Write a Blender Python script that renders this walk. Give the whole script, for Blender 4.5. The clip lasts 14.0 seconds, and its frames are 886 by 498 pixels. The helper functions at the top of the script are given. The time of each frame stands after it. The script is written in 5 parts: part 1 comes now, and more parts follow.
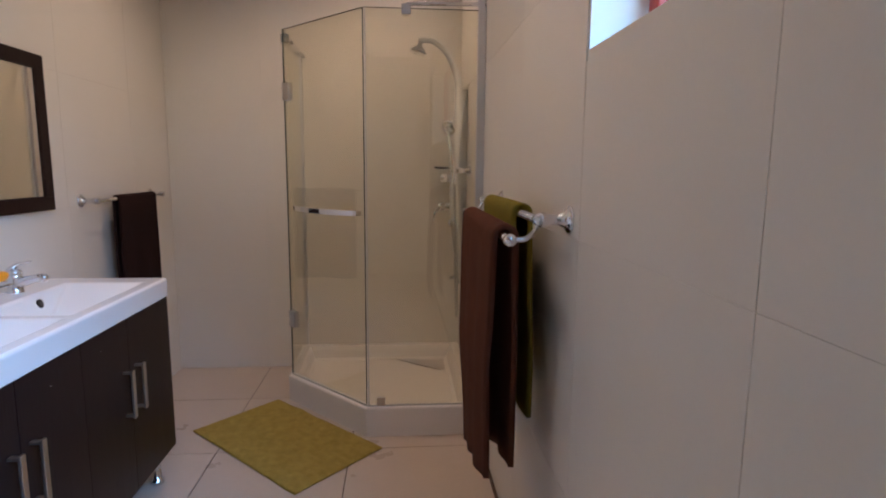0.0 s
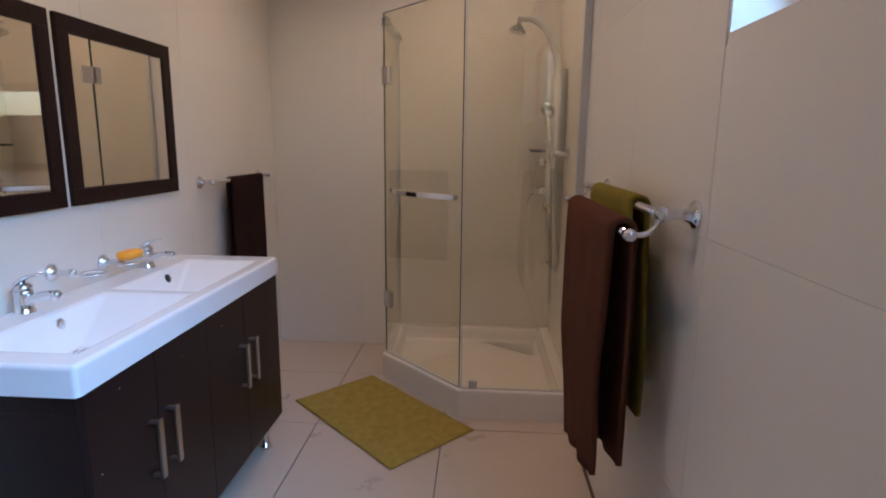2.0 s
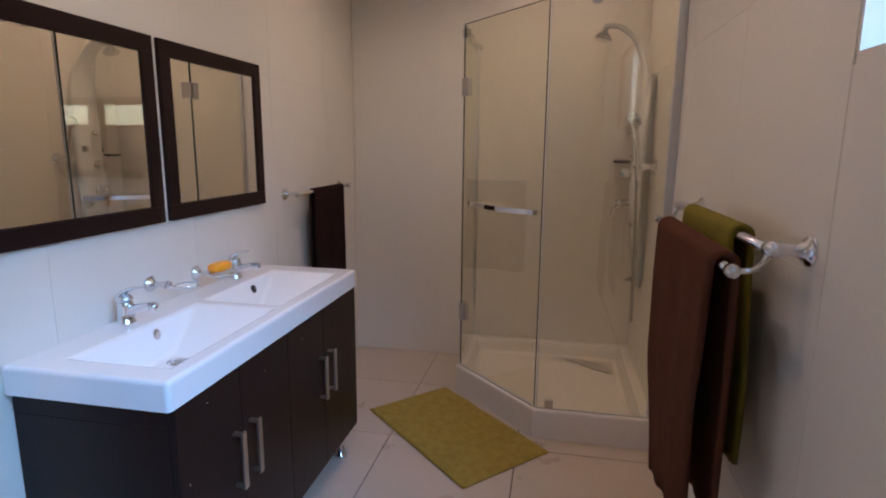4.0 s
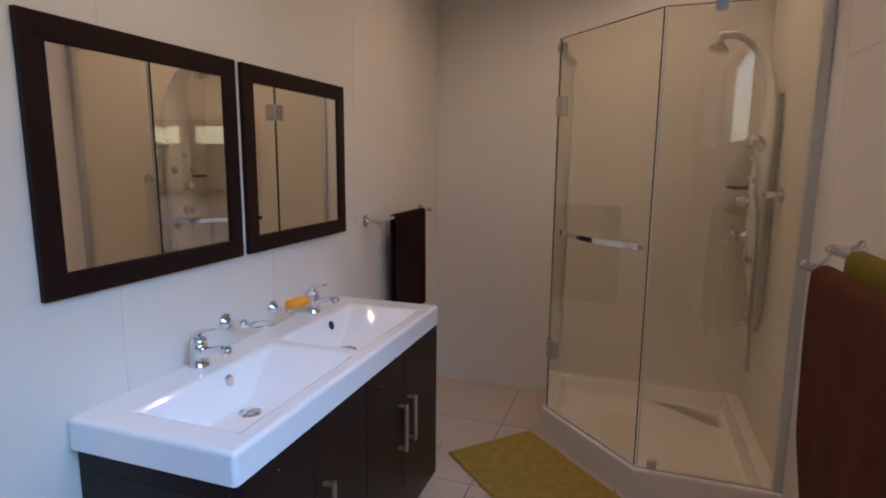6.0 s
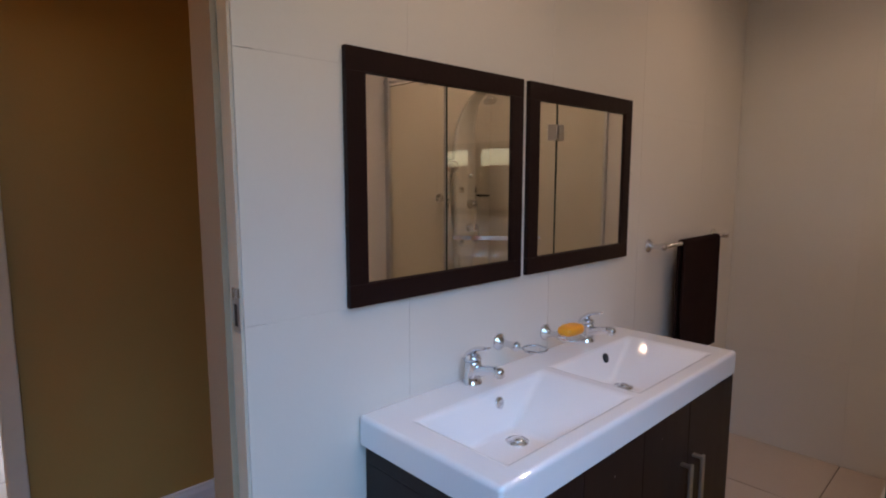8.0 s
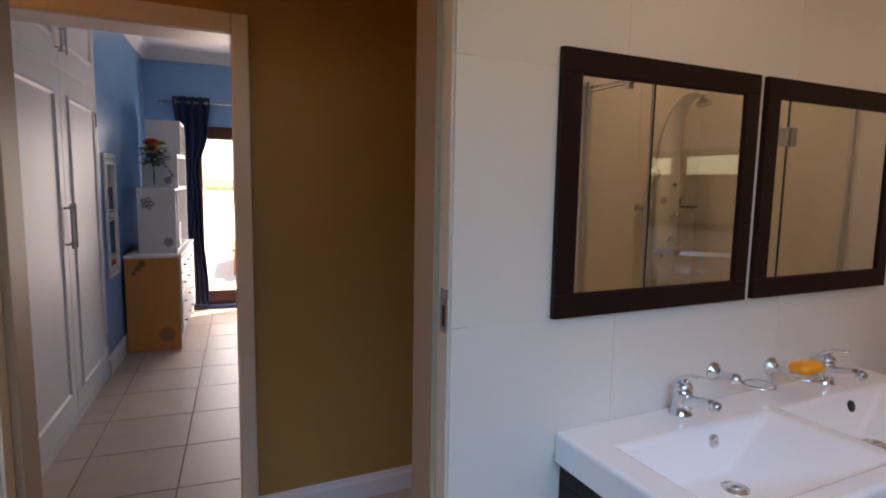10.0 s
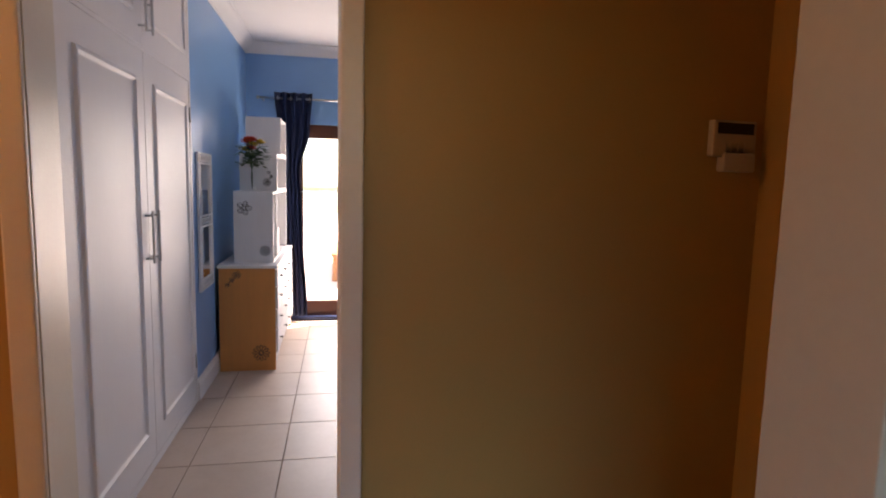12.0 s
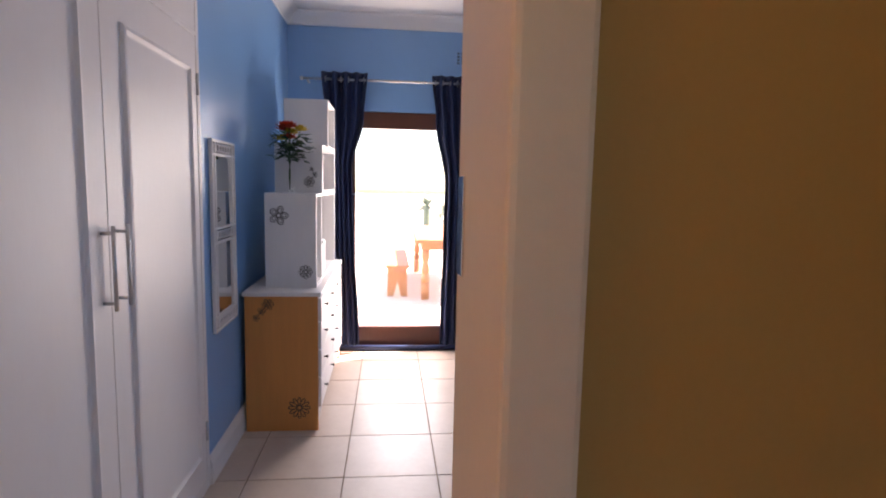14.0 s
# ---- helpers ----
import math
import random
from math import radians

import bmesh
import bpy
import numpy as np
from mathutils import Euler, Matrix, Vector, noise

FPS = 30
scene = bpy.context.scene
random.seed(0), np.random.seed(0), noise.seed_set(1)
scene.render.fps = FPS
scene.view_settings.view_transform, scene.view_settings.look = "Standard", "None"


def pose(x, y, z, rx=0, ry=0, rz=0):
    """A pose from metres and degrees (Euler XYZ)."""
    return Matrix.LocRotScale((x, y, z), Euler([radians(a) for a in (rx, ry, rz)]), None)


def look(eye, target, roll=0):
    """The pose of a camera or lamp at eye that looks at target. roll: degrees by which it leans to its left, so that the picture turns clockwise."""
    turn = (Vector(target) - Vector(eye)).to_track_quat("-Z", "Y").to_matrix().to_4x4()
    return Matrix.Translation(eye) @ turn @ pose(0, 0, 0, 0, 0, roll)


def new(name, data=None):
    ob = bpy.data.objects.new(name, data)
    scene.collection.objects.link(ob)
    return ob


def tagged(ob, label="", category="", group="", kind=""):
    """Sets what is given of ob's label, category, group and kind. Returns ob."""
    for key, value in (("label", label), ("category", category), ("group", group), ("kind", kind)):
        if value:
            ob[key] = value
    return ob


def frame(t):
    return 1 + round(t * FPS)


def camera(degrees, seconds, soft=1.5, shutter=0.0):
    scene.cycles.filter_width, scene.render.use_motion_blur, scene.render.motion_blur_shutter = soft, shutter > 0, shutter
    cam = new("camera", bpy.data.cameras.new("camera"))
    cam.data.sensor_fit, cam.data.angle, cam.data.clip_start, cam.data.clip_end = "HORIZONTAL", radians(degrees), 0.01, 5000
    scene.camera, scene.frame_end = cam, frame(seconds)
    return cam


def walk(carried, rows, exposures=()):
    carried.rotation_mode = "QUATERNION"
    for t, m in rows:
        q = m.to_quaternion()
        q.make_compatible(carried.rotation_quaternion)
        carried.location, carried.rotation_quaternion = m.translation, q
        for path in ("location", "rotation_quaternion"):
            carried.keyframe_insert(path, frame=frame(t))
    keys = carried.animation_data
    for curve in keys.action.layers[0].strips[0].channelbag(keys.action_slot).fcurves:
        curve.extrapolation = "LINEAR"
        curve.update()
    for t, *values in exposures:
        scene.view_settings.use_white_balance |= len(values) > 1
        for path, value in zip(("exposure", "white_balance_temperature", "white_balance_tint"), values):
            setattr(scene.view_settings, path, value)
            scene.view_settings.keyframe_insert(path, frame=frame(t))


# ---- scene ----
cam = camera(77.0, 14.0, 2.0)
PATH = [
    (0, (0.014, 0.39, 1.306), (0.173, 2.363, 1.019), 0.5),
    (0.5, (-0.019, 0.394, 1.304), (0.093, 2.363, 0.97), 0.5),
    (1, (-0.041, 0.398, 1.311), (-0.005, 2.366, 0.954), 0.6),
    (1.5, (-0.048, 0.406, 1.322), (-0.096, 2.372, 0.956), 0.5),
    (2, (-0.064, 0.406, 1.334), (-0.189, 2.368, 0.968), 0.6),
    (2.5, (-0.075, 0.401, 1.349), (-0.273, 2.357, 0.985), 0.6),
    (3, (-0.079, 0.401, 1.361), (-0.345, 2.35, 0.995), 0.6),
    (5.5, (-0.165, 0.609, 1.428), (-0.728, 2.498, 1.088), 0.4),
    (6, (-0.211, 0.651, 1.437), (-0.848, 2.52, 1.119), 0.5),
    (6.5, (-0.236, 0.683, 1.438), (-0.992, 2.51, 1.141), 0.4),
    (7, (-0.265, 0.722, 1.444), (-1.23, 2.451, 1.162), 0.4),
    (7.5, (-0.298, 0.729, 1.439), (-1.515, 2.293, 1.172), 0.3),
    (8, (-0.303, 0.735, 1.431), (-1.735, 2.109, 1.181), 0.0),
    (8.5, (-0.314, 0.729, 1.434), (-1.882, 1.945, 1.185), 0.2),
    (9, (-0.318, 0.732, 1.43), (-1.983, 1.814, 1.192), 0.2),
    (9.2, (-0.322, 0.731, 1.429), (-2.016, 1.768, 1.192), 0.3),
    (11.3, (-0.733, 0.679, 1.413), (-2.627, 1.283, 1.195), 1.6),
    (11.5, (-0.842, 0.691, 1.411), (-2.741, 1.28, 1.19), 1.5),
    (12, (-1.152, 0.761, 1.441), (-3.064, 1.301, 1.213), 1.4),
    (12.5, (-1.466, 0.806, 1.442), (-3.393, 1.293, 1.219), 1.4),
    (13, (-1.764, 0.864, 1.439), (-3.697, 1.324, 1.213), 1.4),
    (13.5, (-2.053, 0.867, 1.439), (-3.995, 1.289, 1.216), 1.2),
    (14, (-2.32, 0.79, 1.42), (-4.273, 1.158, 1.195), 1.2),
]
walk(cam, [(t, look(eye, target, roll)) for t, eye, target, roll in PATH], [(0, 2.90, 5850, 17), (3, 2.84, 5850, 18), (6.5, 2.55, 6200, 19), (7.5, 2.44, 6400, 20), (9.2, 2.30, 6700, 22), (11.4, 2.50, 7600, 23), (12.4, 3.2, 6900, 24), (13.2, 3.2, 6900, 24), (14, 3.0, 6800, 24)])

# ---- world, sun, lamps ----
world = bpy.data.worlds.new("world")
scene.world = world
world.use_nodes = True
wn = world.node_tree
sky = wn.nodes.new("ShaderNodeTexSky")
sky.sky_type = "NISHITA"
sky.sun_disc = False
sky.sun_elevation, sky.sun_rotation = radians(52), radians(200)
wn.nodes["Background"].inputs[1].default_value = 0.12
wn.links.new(sky.outputs[0], wn.nodes["Background"].inputs[0])


def lamp(name, kind, m, energy, color, **kw):
    data = bpy.data.lights.new(name, kind)
    data.energy, data.color = energy, color
    for k, v in kw.items():
        if k == "angle": data.angle = v
        if k == "size": data.size = v
        if k == "size_y": data.shape, data.size_y = "RECTANGLE", v
        if k == "spread": data.spread = v
        if k == "spot": data.spot_size = v
        if k == "blend": data.spot_blend = v
        if k == "soft": data.shadow_soft_size = v
    ob = new(name, data)
    ob.matrix_world = m
    return ob


lamp("sun", "SUN", look((0, 0, 10), (2.2, -5.5, 2.0)), 5.0, (1.0, 0.95, 0.87), angle=radians(0.5))
# daylight in the bathroom window and the garden door
lamp("window_daylight", "AREA", look((0.64, 0.62, 2.02), (-0.36, 1.30, 0.72)), 2.5, (0.27, 0.58, 1.0), size=1.8, size_y=0.8, spread=radians(72))
lamp("garden_daylight", "AREA", look((-7.06, 1.37, 1.1), (-5.0, 1.19, 1.0)), 5.8, (1.0, 0.95, 0.91), size=0.7, size_y=1.7)

# ---- materials ----
def node(nt, kind, **inputs):
    n = nt.nodes.new(kind)
    for k, v in inputs.items():
        n.inputs[k.replace("_", " ")].default_value = v
    return n


def mat(name, color, rough=0.5, metal=0.0, scale=6.0, var=0.08, fine=60.0, bump=0.05, rvar=0.08, stretch=(1, 1, 1), tone=None, piece=0.0, coat=0.0, sheen=0.0, spec=0.5):
    """A surface with broad and fine variation of colour, gloss and relief."""
    m = bpy.data.materials.new(name)
    m.use_nodes = True
    nt = m.node_tree
    b = nt.nodes["Principled BSDF"]
    b.inputs["Metallic"].default_value = metal
    b.inputs["Coat Weight"].default_value = coat
    b.inputs["Sheen Weight"].default_value = sheen
    b.inputs["Specular IOR Level"].default_value = spec
    tc = nt.nodes.new("ShaderNodeTexCoord")
    mp = nt.nodes.new("ShaderNodeMapping")
    mp.inputs["Scale"].default_value = stretch
    geo = nt.nodes.new("ShaderNodeNewGeometry")
    nt.links.new(geo.outputs["Position"], mp.inputs["Vector"])
    n1 = node(nt, "ShaderNodeTexNoise", Scale=scale, Detail=5.0, Roughness=0.6)
    n2 = node(nt, "ShaderNodeTexNoise", Scale=fine, Detail=3.0)
    nt.links.new(mp.outputs[0], n1.inputs["Vector"])
    nt.links.new(mp.outputs[0], n2.inputs["Vector"])
    mix = nt.nodes.new("ShaderNodeMix")
    mix.data_type = "RGBA"
    dark = tone or tuple(c * (1 - 2.2 * var) for c in color)
    mix.inputs[6].default_value = (*dark, 1)
    mix.inputs[7].default_value = (*[min(1, c * (1 + var)) for c in color], 1)
    add = nt.nodes.new("ShaderNodeMath")
    add.operation = "MULTIPLY_ADD"
    add.inputs[1].default_value = 0.3
    nt.links.new(n2.outputs["Fac"], add.inputs[0])
    sub = nt.nodes.new("ShaderNodeMath")
    sub.operation = "MULTIPLY"
    sub.inputs[1].default_value = 0.85
    nt.links.new(n1.outputs["Fac"], sub.inputs[0])
    nt.links.new(sub.outputs[0], add.inputs[2])
    nt.links.new(add.outputs[0], mix.inputs[0])
    col = mix.outputs[2]
    if piece:
        info = nt.nodes.new("ShaderNodeObjectInfo")
        hsv = nt.nodes.new("ShaderNodeHueSaturation")
        rng = nt.nodes.new("ShaderNodeMapRange")
        rng.inputs[3].default_value, rng.inputs[4].default_value = 1 - piece, 1 + piece
        nt.links.new(info.outputs["Random"], rng.inputs[0])
        nt.links.new(rng.outputs[0], hsv.inputs["Value"])
        nt.links.new(col, hsv.inputs["Color"])
        col = hsv.outputs[0]
    nt.links.new(col, b.inputs["Base Color"])
    rr = nt.nodes.new("ShaderNodeMapRange")
    rr.inputs[3].default_value, rr.inputs[4].default_value = max(0.0, rough - rvar), min(1, rough + rvar)
    nt.links.new(n1.outputs["Fac"], rr.inputs[0])
    nt.links.new(rr.outputs[0], b.inputs["Roughness"])
    if bump:
        bp = nt.nodes.new("ShaderNodeBump")
        bp.inputs["Strength"].default_value = bump
        bp.inputs["Distance"].default_value = 0.01
        nt.links.new(n2.outputs["Fac"], bp.inputs["Height"])
        nt.links.new(bp.outputs[0], b.inputs["Normal"])
    return m


def glass(name, color, rough=0.0, ior=1.45):
    m = bpy.data.materials.new(name)
    m.use_nodes = True
    b = m.node_tree.nodes["Principled BSDF"]
    b.inputs["Base Color"].default_value = (*color, 1)
    b.inputs["Roughness"].default_value = rough
    b.inputs["Transmission Weight"].default_value = 1.0
    b.inputs["IOR"].default_value = ior
    return m


def thin_glass(name, tint, gloss=0.12):
    """A flat pane: mostly clear, with a mirror gloss that grows at grazing angles."""
    m = bpy.data.materials.new(name)
    m.use_nodes = True
    nt = m.node_tree
    nt.nodes.remove(nt.nodes["Principled BSDF"])
    out = nt.nodes["Material Output"]
    tr = node(nt, "ShaderNodeBsdfTransparent", Color=(*tint, 1))
    gl = node(nt, "ShaderNodeBsdfGlossy", Roughness=0.01, Color=(1, 1, 1, 1))
    lw = node(nt, "ShaderNodeLayerWeight", Blend=0.5)
    pw = nt.nodes.new("ShaderNodeMath")
    pw.operation = "POWER"
    pw.inputs[1].default_value = 4.5
    nt.links.new(lw.outputs["Facing"], pw.inputs[0])
    fr = node(nt, "ShaderNodeMapRange")
    fr.inputs[3].default_value, fr.inputs[4].default_value = 0.07, 0.9
    nt.links.new(pw.outputs[0], fr.inputs[0])
    mx = nt.nodes.new("ShaderNodeMixShader")
    nt.links.new(fr.outputs[0], mx.inputs[0])
    nt.links.new(tr.outputs[0], mx.inputs[1])
    nt.links.new(gl.outputs[0], mx.inputs[2])
    nt.links.new(mx.outputs[0], out.inputs[0])
    return m


def glow(name, color, strength):
    m = bpy.data.materials.new(name)
    m.use_nodes = True
    b = m.node_tree.nodes["Principled BSDF"]
    b.inputs["Base Color"].default_value = (*color, 1)
    b.inputs["Emission Color"].default_value = (*color, 1)
    b.inputs["Emission Strength"].default_value = strength
    return m


M_WALLTILE = mat("cream_wall_tile", (0.74, 0.70, 0.63), 0.32, scale=2.2, var=0.025, fine=90, bump=0.012, piece=0.012, spec=0.4)
M_GROUT = mat("pale_grout", (0.72, 0.68, 0.61), 0.85, var=0.06)
M_FLOORTILE = mat("beige_floor_tile", (0.55, 0.455, 0.37), 0.30, scale=3, var=0.05, fine=40, bump=0.02, piece=0.02)
M_FLOORGROUT = mat("brown_grout", (0.11, 0.07, 0.05), 0.9, var=0.1)
M_BEDTILE = mat("clay_floor_tile", (0.56, 0.46, 0.385), 0.42, scale=7, var=0.12, fine=35, bump=0.03, piece=0.04, tone=(0.47, 0.36, 0.28))
M_BEDGROUT = mat("sandy_grout", (0.30, 0.22, 0.16), 0.9, var=0.1)
M_CEIL = mat("white_ceiling", (0.82, 0.80, 0.78), 0.9, var=0.02, bump=0.02)
M_OCHRE = mat("caramel_paint", (0.43, 0.255, 0.072), 0.55, scale=1.4, var=0.07, fine=120, bump=0.04)
M_BLUE = mat("blue_paint", (0.20, 0.40, 0.68), 0.32, scale=2.0, var=0.05, fine=140, bump=0.03)
M_PLAIN = mat("outer_plaster", (0.6, 0.55, 0.5), 0.9)
M_TRIM = mat("cream_gloss_paint", (0.70, 0.62, 0.49), 0.38, scale=5, var=0.05, fine=80, bump=0.03)
M_STOP = mat("tan_door_stop", (0.37, 0.285, 0.19), 0.5, scale=5, var=0.06, fine=80, bump=0.03)
M_WHITEPAINT = mat("white_gloss_paint", (0.82, 0.77, 0.74), 0.46, scale=4, var=0.03, fine=60, bump=0.05, stretch=(1, 1, 0.25))
M_WENGE = mat("dark_wenge", (0.017, 0.008, 0.0075), 0.36, spec=0.22, scale=8, var=0.2, fine=90, bump=0.06, stretch=(3, 3, 0.2))
M_FRAME = mat("dark_stained_frame", (0.016, 0.006, 0.005), 0.42, spec=0.2, scale=10, var=0.2, fine=80, bump=0.08)
M_CERAMIC = mat("white_ceramic", (0.86, 0.86, 0.86), 0.10, scale=3, var=0.01, bump=0.0, coat=0.4)
M_ACRYLIC = mat("white_acrylic", (0.80, 0.76, 0.72), 0.16, scale=3, var=0.02, bump=0.0, coat=0.3)
M_CHROME = mat("chrome", (0.80, 0.80, 0.82), 0.10, metal=1.0, var=0.02, bump=0.0, rvar=0.04)
M_STEEL = mat("brushed_steel", (0.55, 0.54, 0.53), 0.30, metal=1.0, var=0.05, fine=200, bump=0.02)
M_ALU = mat("satin_aluminium", (0.66, 0.66, 0.67), 0.35, metal=0.9, var=0.03)
M_MIRROR = mat("mirror", (0.90, 0.88, 0.84), 0.0, metal=1.0, var=0.0, bump=0.0, rvar=0.0)
M_GLASS = thin_glass("shower_glass", (0.945, 0.935, 0.87), 0.07)
M_EDGE = mat("green_glass_edge", (0.03, 0.05, 0.04), 0.2, var=0.05)
M_SEAL = mat("clear_seal", (0.55, 0.55, 0.52), 0.4)
M_BROWNTOWEL = mat("chocolate_terry", (0.125, 0.045, 0.026), 1.0, scale=14, var=0.2, fine=420, bump=0.7, sheen=0.0, spec=0.1)
M_DARKTOWEL = mat("dark_brown_terry", (0.030, 0.014, 0.012), 1.0, scale=14, var=0.2, fine=420, bump=0.7, sheen=0.0, spec=0.1)
M_OLIVE = mat("olive_terry", (0.23, 0.185, 0.03), 1.0, scale=14, var=0.15, fine=420, bump=0.7, sheen=0.0, spec=0.1)
M_MAT = mat("mustard_bath_mat", (0.56, 0.41, 0.10), 1.0, scale=16, tone=(0.24, 0.17, 0.03), stretch=(1.6, 1.6, 1), var=0.12, fine=300, bump=0.8, sheen=0.0, spec=0.1)
M_SOAP = mat("orange_soap", (0.95, 0.38, 0.02), 0.35, var=0.03)
M_FROST = mat("frosted_tumbler", (0.60, 0.64, 0.68), 0.35, scale=20, var=0.02)
M_FROST.node_tree.nodes["Principled BSDF"].inputs["Transmission Weight"].default_value = 0.35
M_CLEAR = glass("clear_glass", (0.97, 0.97, 0.97), 0.02)
M_PANEL = mat("white_shower_panel", (0.78, 0.78, 0.76), 0.22, var=0.02, bump=0.0, coat=0.3)
M_PLASTIC = mat("ivory_plastic", (0.44, 0.38, 0.29), 0.45, var=0.03)
M_LCD = mat("dark_display", (0.01, 0.012, 0.016), 0.15, var=0.1)
# black that stands for the shade inside small holes
M_BLACK = mat("hole_shade", (0.012, 0.012, 0.012), 0.6)
M_PINE = mat("orange_pine", (0.70, 0.285, 0.070), 0.42, scale=5, var=0.10, fine=60, bump=0.04, stretch=(4, 4, 0.3))
M_WHITEWOOD = mat("white_washed_wood", (0.78, 0.76, 0.75), 0.5, scale=5, var=0.05, fine=50, bump=0.10, stretch=(4, 4, 0.4))
M_DECAL = mat("dark_decal", (0.045, 0.035, 0.03), 0.6)
M_NAVY = mat("navy_satin", (0.020, 0.030, 0.075), 0.38, scale=20, var=0.25, fine=200, bump=0.12, spec=0.25)
M_MAHOG = mat("mahogany_frame", (0.11, 0.035, 0.018), 0.35, scale=7, var=0.2, fine=70, bump=0.05, stretch=(1, 1, 0.3))
M_PETALRED = mat("red_petal", (0.75, 0.06, 0.015), 0.7, scale=60, var=0.2)
M_PETALYEL = mat("yellow_petal", (0.70, 0.48, 0.03), 0.7, scale=60, var=0.2)
M_LEAF = mat("artificial_leaf", (0.035, 0.085, 0.018), 0.6, scale=60, var=0.3)
M_PALM = mat("palm_leaf", (0.17, 0.21, 0.15), 0.6, scale=10, var=0.3)
M_GRASS = mat("lawn", (0.10, 0.13, 0.04), 0.95, scale=3, var=0.3, fine=120, bump=0.6)
M_TERRACE = mat("terrace_tile", (0.60, 0.50, 0.42), 0.6, scale=4, var=0.08, piece=0.04)
M_PINEOUT = mat("outdoor_pine", (0.45, 0.17, 0.06), 0.5, scale=6, var=0.12, stretch=(1, 4, 4))
M_RED = mat("red_window_frame", (0.42, 0.06, 0.04), 0.45, scale=8, var=0.1)
M_PAPER = mat("white_paper", (0.82, 0.82, 0.80), 0.8, var=0.03)
M_LAMP = glow("warm_lamp", (1.0, 0.78, 0.5), 2.0)

# ---- mesh helpers ----
def thing(name, at, label, category, group="", kind=""):
    ob = new(name)
    ob.empty_display_size = 0.05
    ob.location = at
    return tagged(ob, label, category, group, kind)


def part(name, bm, material, parent=None, label="", smooth=False, solid=0.0, bevel=0.0):
    me = bpy.data.meshes.new(name)
    bmesh.ops.recalc_face_normals(bm, faces=bm.faces)
    bm.to_mesh(me)
    bm.free()
    me.materials.append(material)
    if smooth:
        for p in me.polygons:
            p.use_smooth = True
    ob = new(name, me)
    if parent is not None:
        ob.parent = parent
        ob.matrix_parent_inverse = Matrix.Translation(-parent.location)
    if label:
        ob["label"] = label
    if bevel:
        mod = ob.modifiers.new("bevel", "BEVEL")
        mod.width, mod.segments, mod.limit_method, mod.angle_limit = bevel, 2, "ANGLE", radians(40)
    if solid:
        mod = ob.modifiers.new("thickness", "SOLIDIFY")
        mod.thickness, mod.offset = solid, 0
    return ob


def box(bm, x0, x1, y0, y1, z0, z1, r=0.0, seg=2):
    lo, hi = (min(x0, x1), min(y0, y1), min(z0, z1)), (max(x0, x1), max(y0, y1), max(z0, z1))
    v = [bm.verts.new((x, y, z)) for z in (lo[2], hi[2]) for y in (lo[1], hi[1]) for x in (lo[0], hi[0])]
    fs = [bm.faces.new([v[i] for i in f]) for f in ((0, 2, 3, 1), (4, 5, 7, 6), (0, 1, 5, 4), (2, 6, 7, 3), (0, 4, 6, 2), (1, 3, 7, 5))]
    if r:
        es = {e for f in fs for e in f.edges}
        bmesh.ops.bevel(bm, geom=list(es), offset=r, segments=seg, affect="EDGES", profile=0.6)
    return bm


def bx(*a, **k):
    return box(bmesh.new(), *a, **k)


def tube(bm, pts, radii, n=14, cap=True):
    """A round tube through pts; radii one number or one for each point."""
    pts = [Vector(p) for p in pts]
    if not hasattr(radii, "__len__"):
        radii = [radii] * len(pts)
    rings, side = [], None
    for i, p in enumerate(pts):
        d = (pts[min(i + 1, len(pts) - 1)] - pts[max(i - 1, 0)]).normalized()
        if side is None:
            side = d.orthogonal().normalized()
        side = (side - d * side.dot(d)).normalized()
        up = d.cross(side)
        rings.append([bm.verts.new(p + (side * math.cos(a) + up * math.sin(a)) * radii[i]) for a in (2 * math.pi * k / n for k in range(n))])
    for a, b in zip(rings, rings[1:]):
        for k in range(n):
            bm.faces.new((a[k], a[(k + 1) % n], b[(k + 1) % n], b[k]))
    if cap:
        bm.faces.new(rings[0][::-1])
        bm.faces.new(rings[-1])
    return bm


def tb(pts, radii, n=14, cap=True):
    return tube(bmesh.new(), pts, radii, n, cap)


def turned(at, axis, profile, n=18):
    """A turned shape: profile of (distance along the axis, radius)."""
    a = Vector(axis).normalized()
    at = Vector(at)
    return tb([at + a * h for h, r in profile], [max(r, 0.0004) for h, r in profile], n)


def curve_pts(pts, n=24):
    """Points along a smooth curve through pts."""
    P = [Vector(p) for p in pts]
    P = [P[0] * 2 - P[1]] + P + [P[-1] * 2 - P[-2]]
    out = []
    for i in range(1, len(P) - 2):
        for k in range(n // (len(P) - 3)):
            t = k / (n // (len(P) - 3))
            a, b, c, d = P[i - 1 : i + 3]
            out.append(0.5 * ((2 * b) + (c - a) * t + (2 * a - 5 * b + 4 * c - d) * t * t + (3 * b - a - 3 * c + d) * t ** 3))
    return out + [P[-2]]


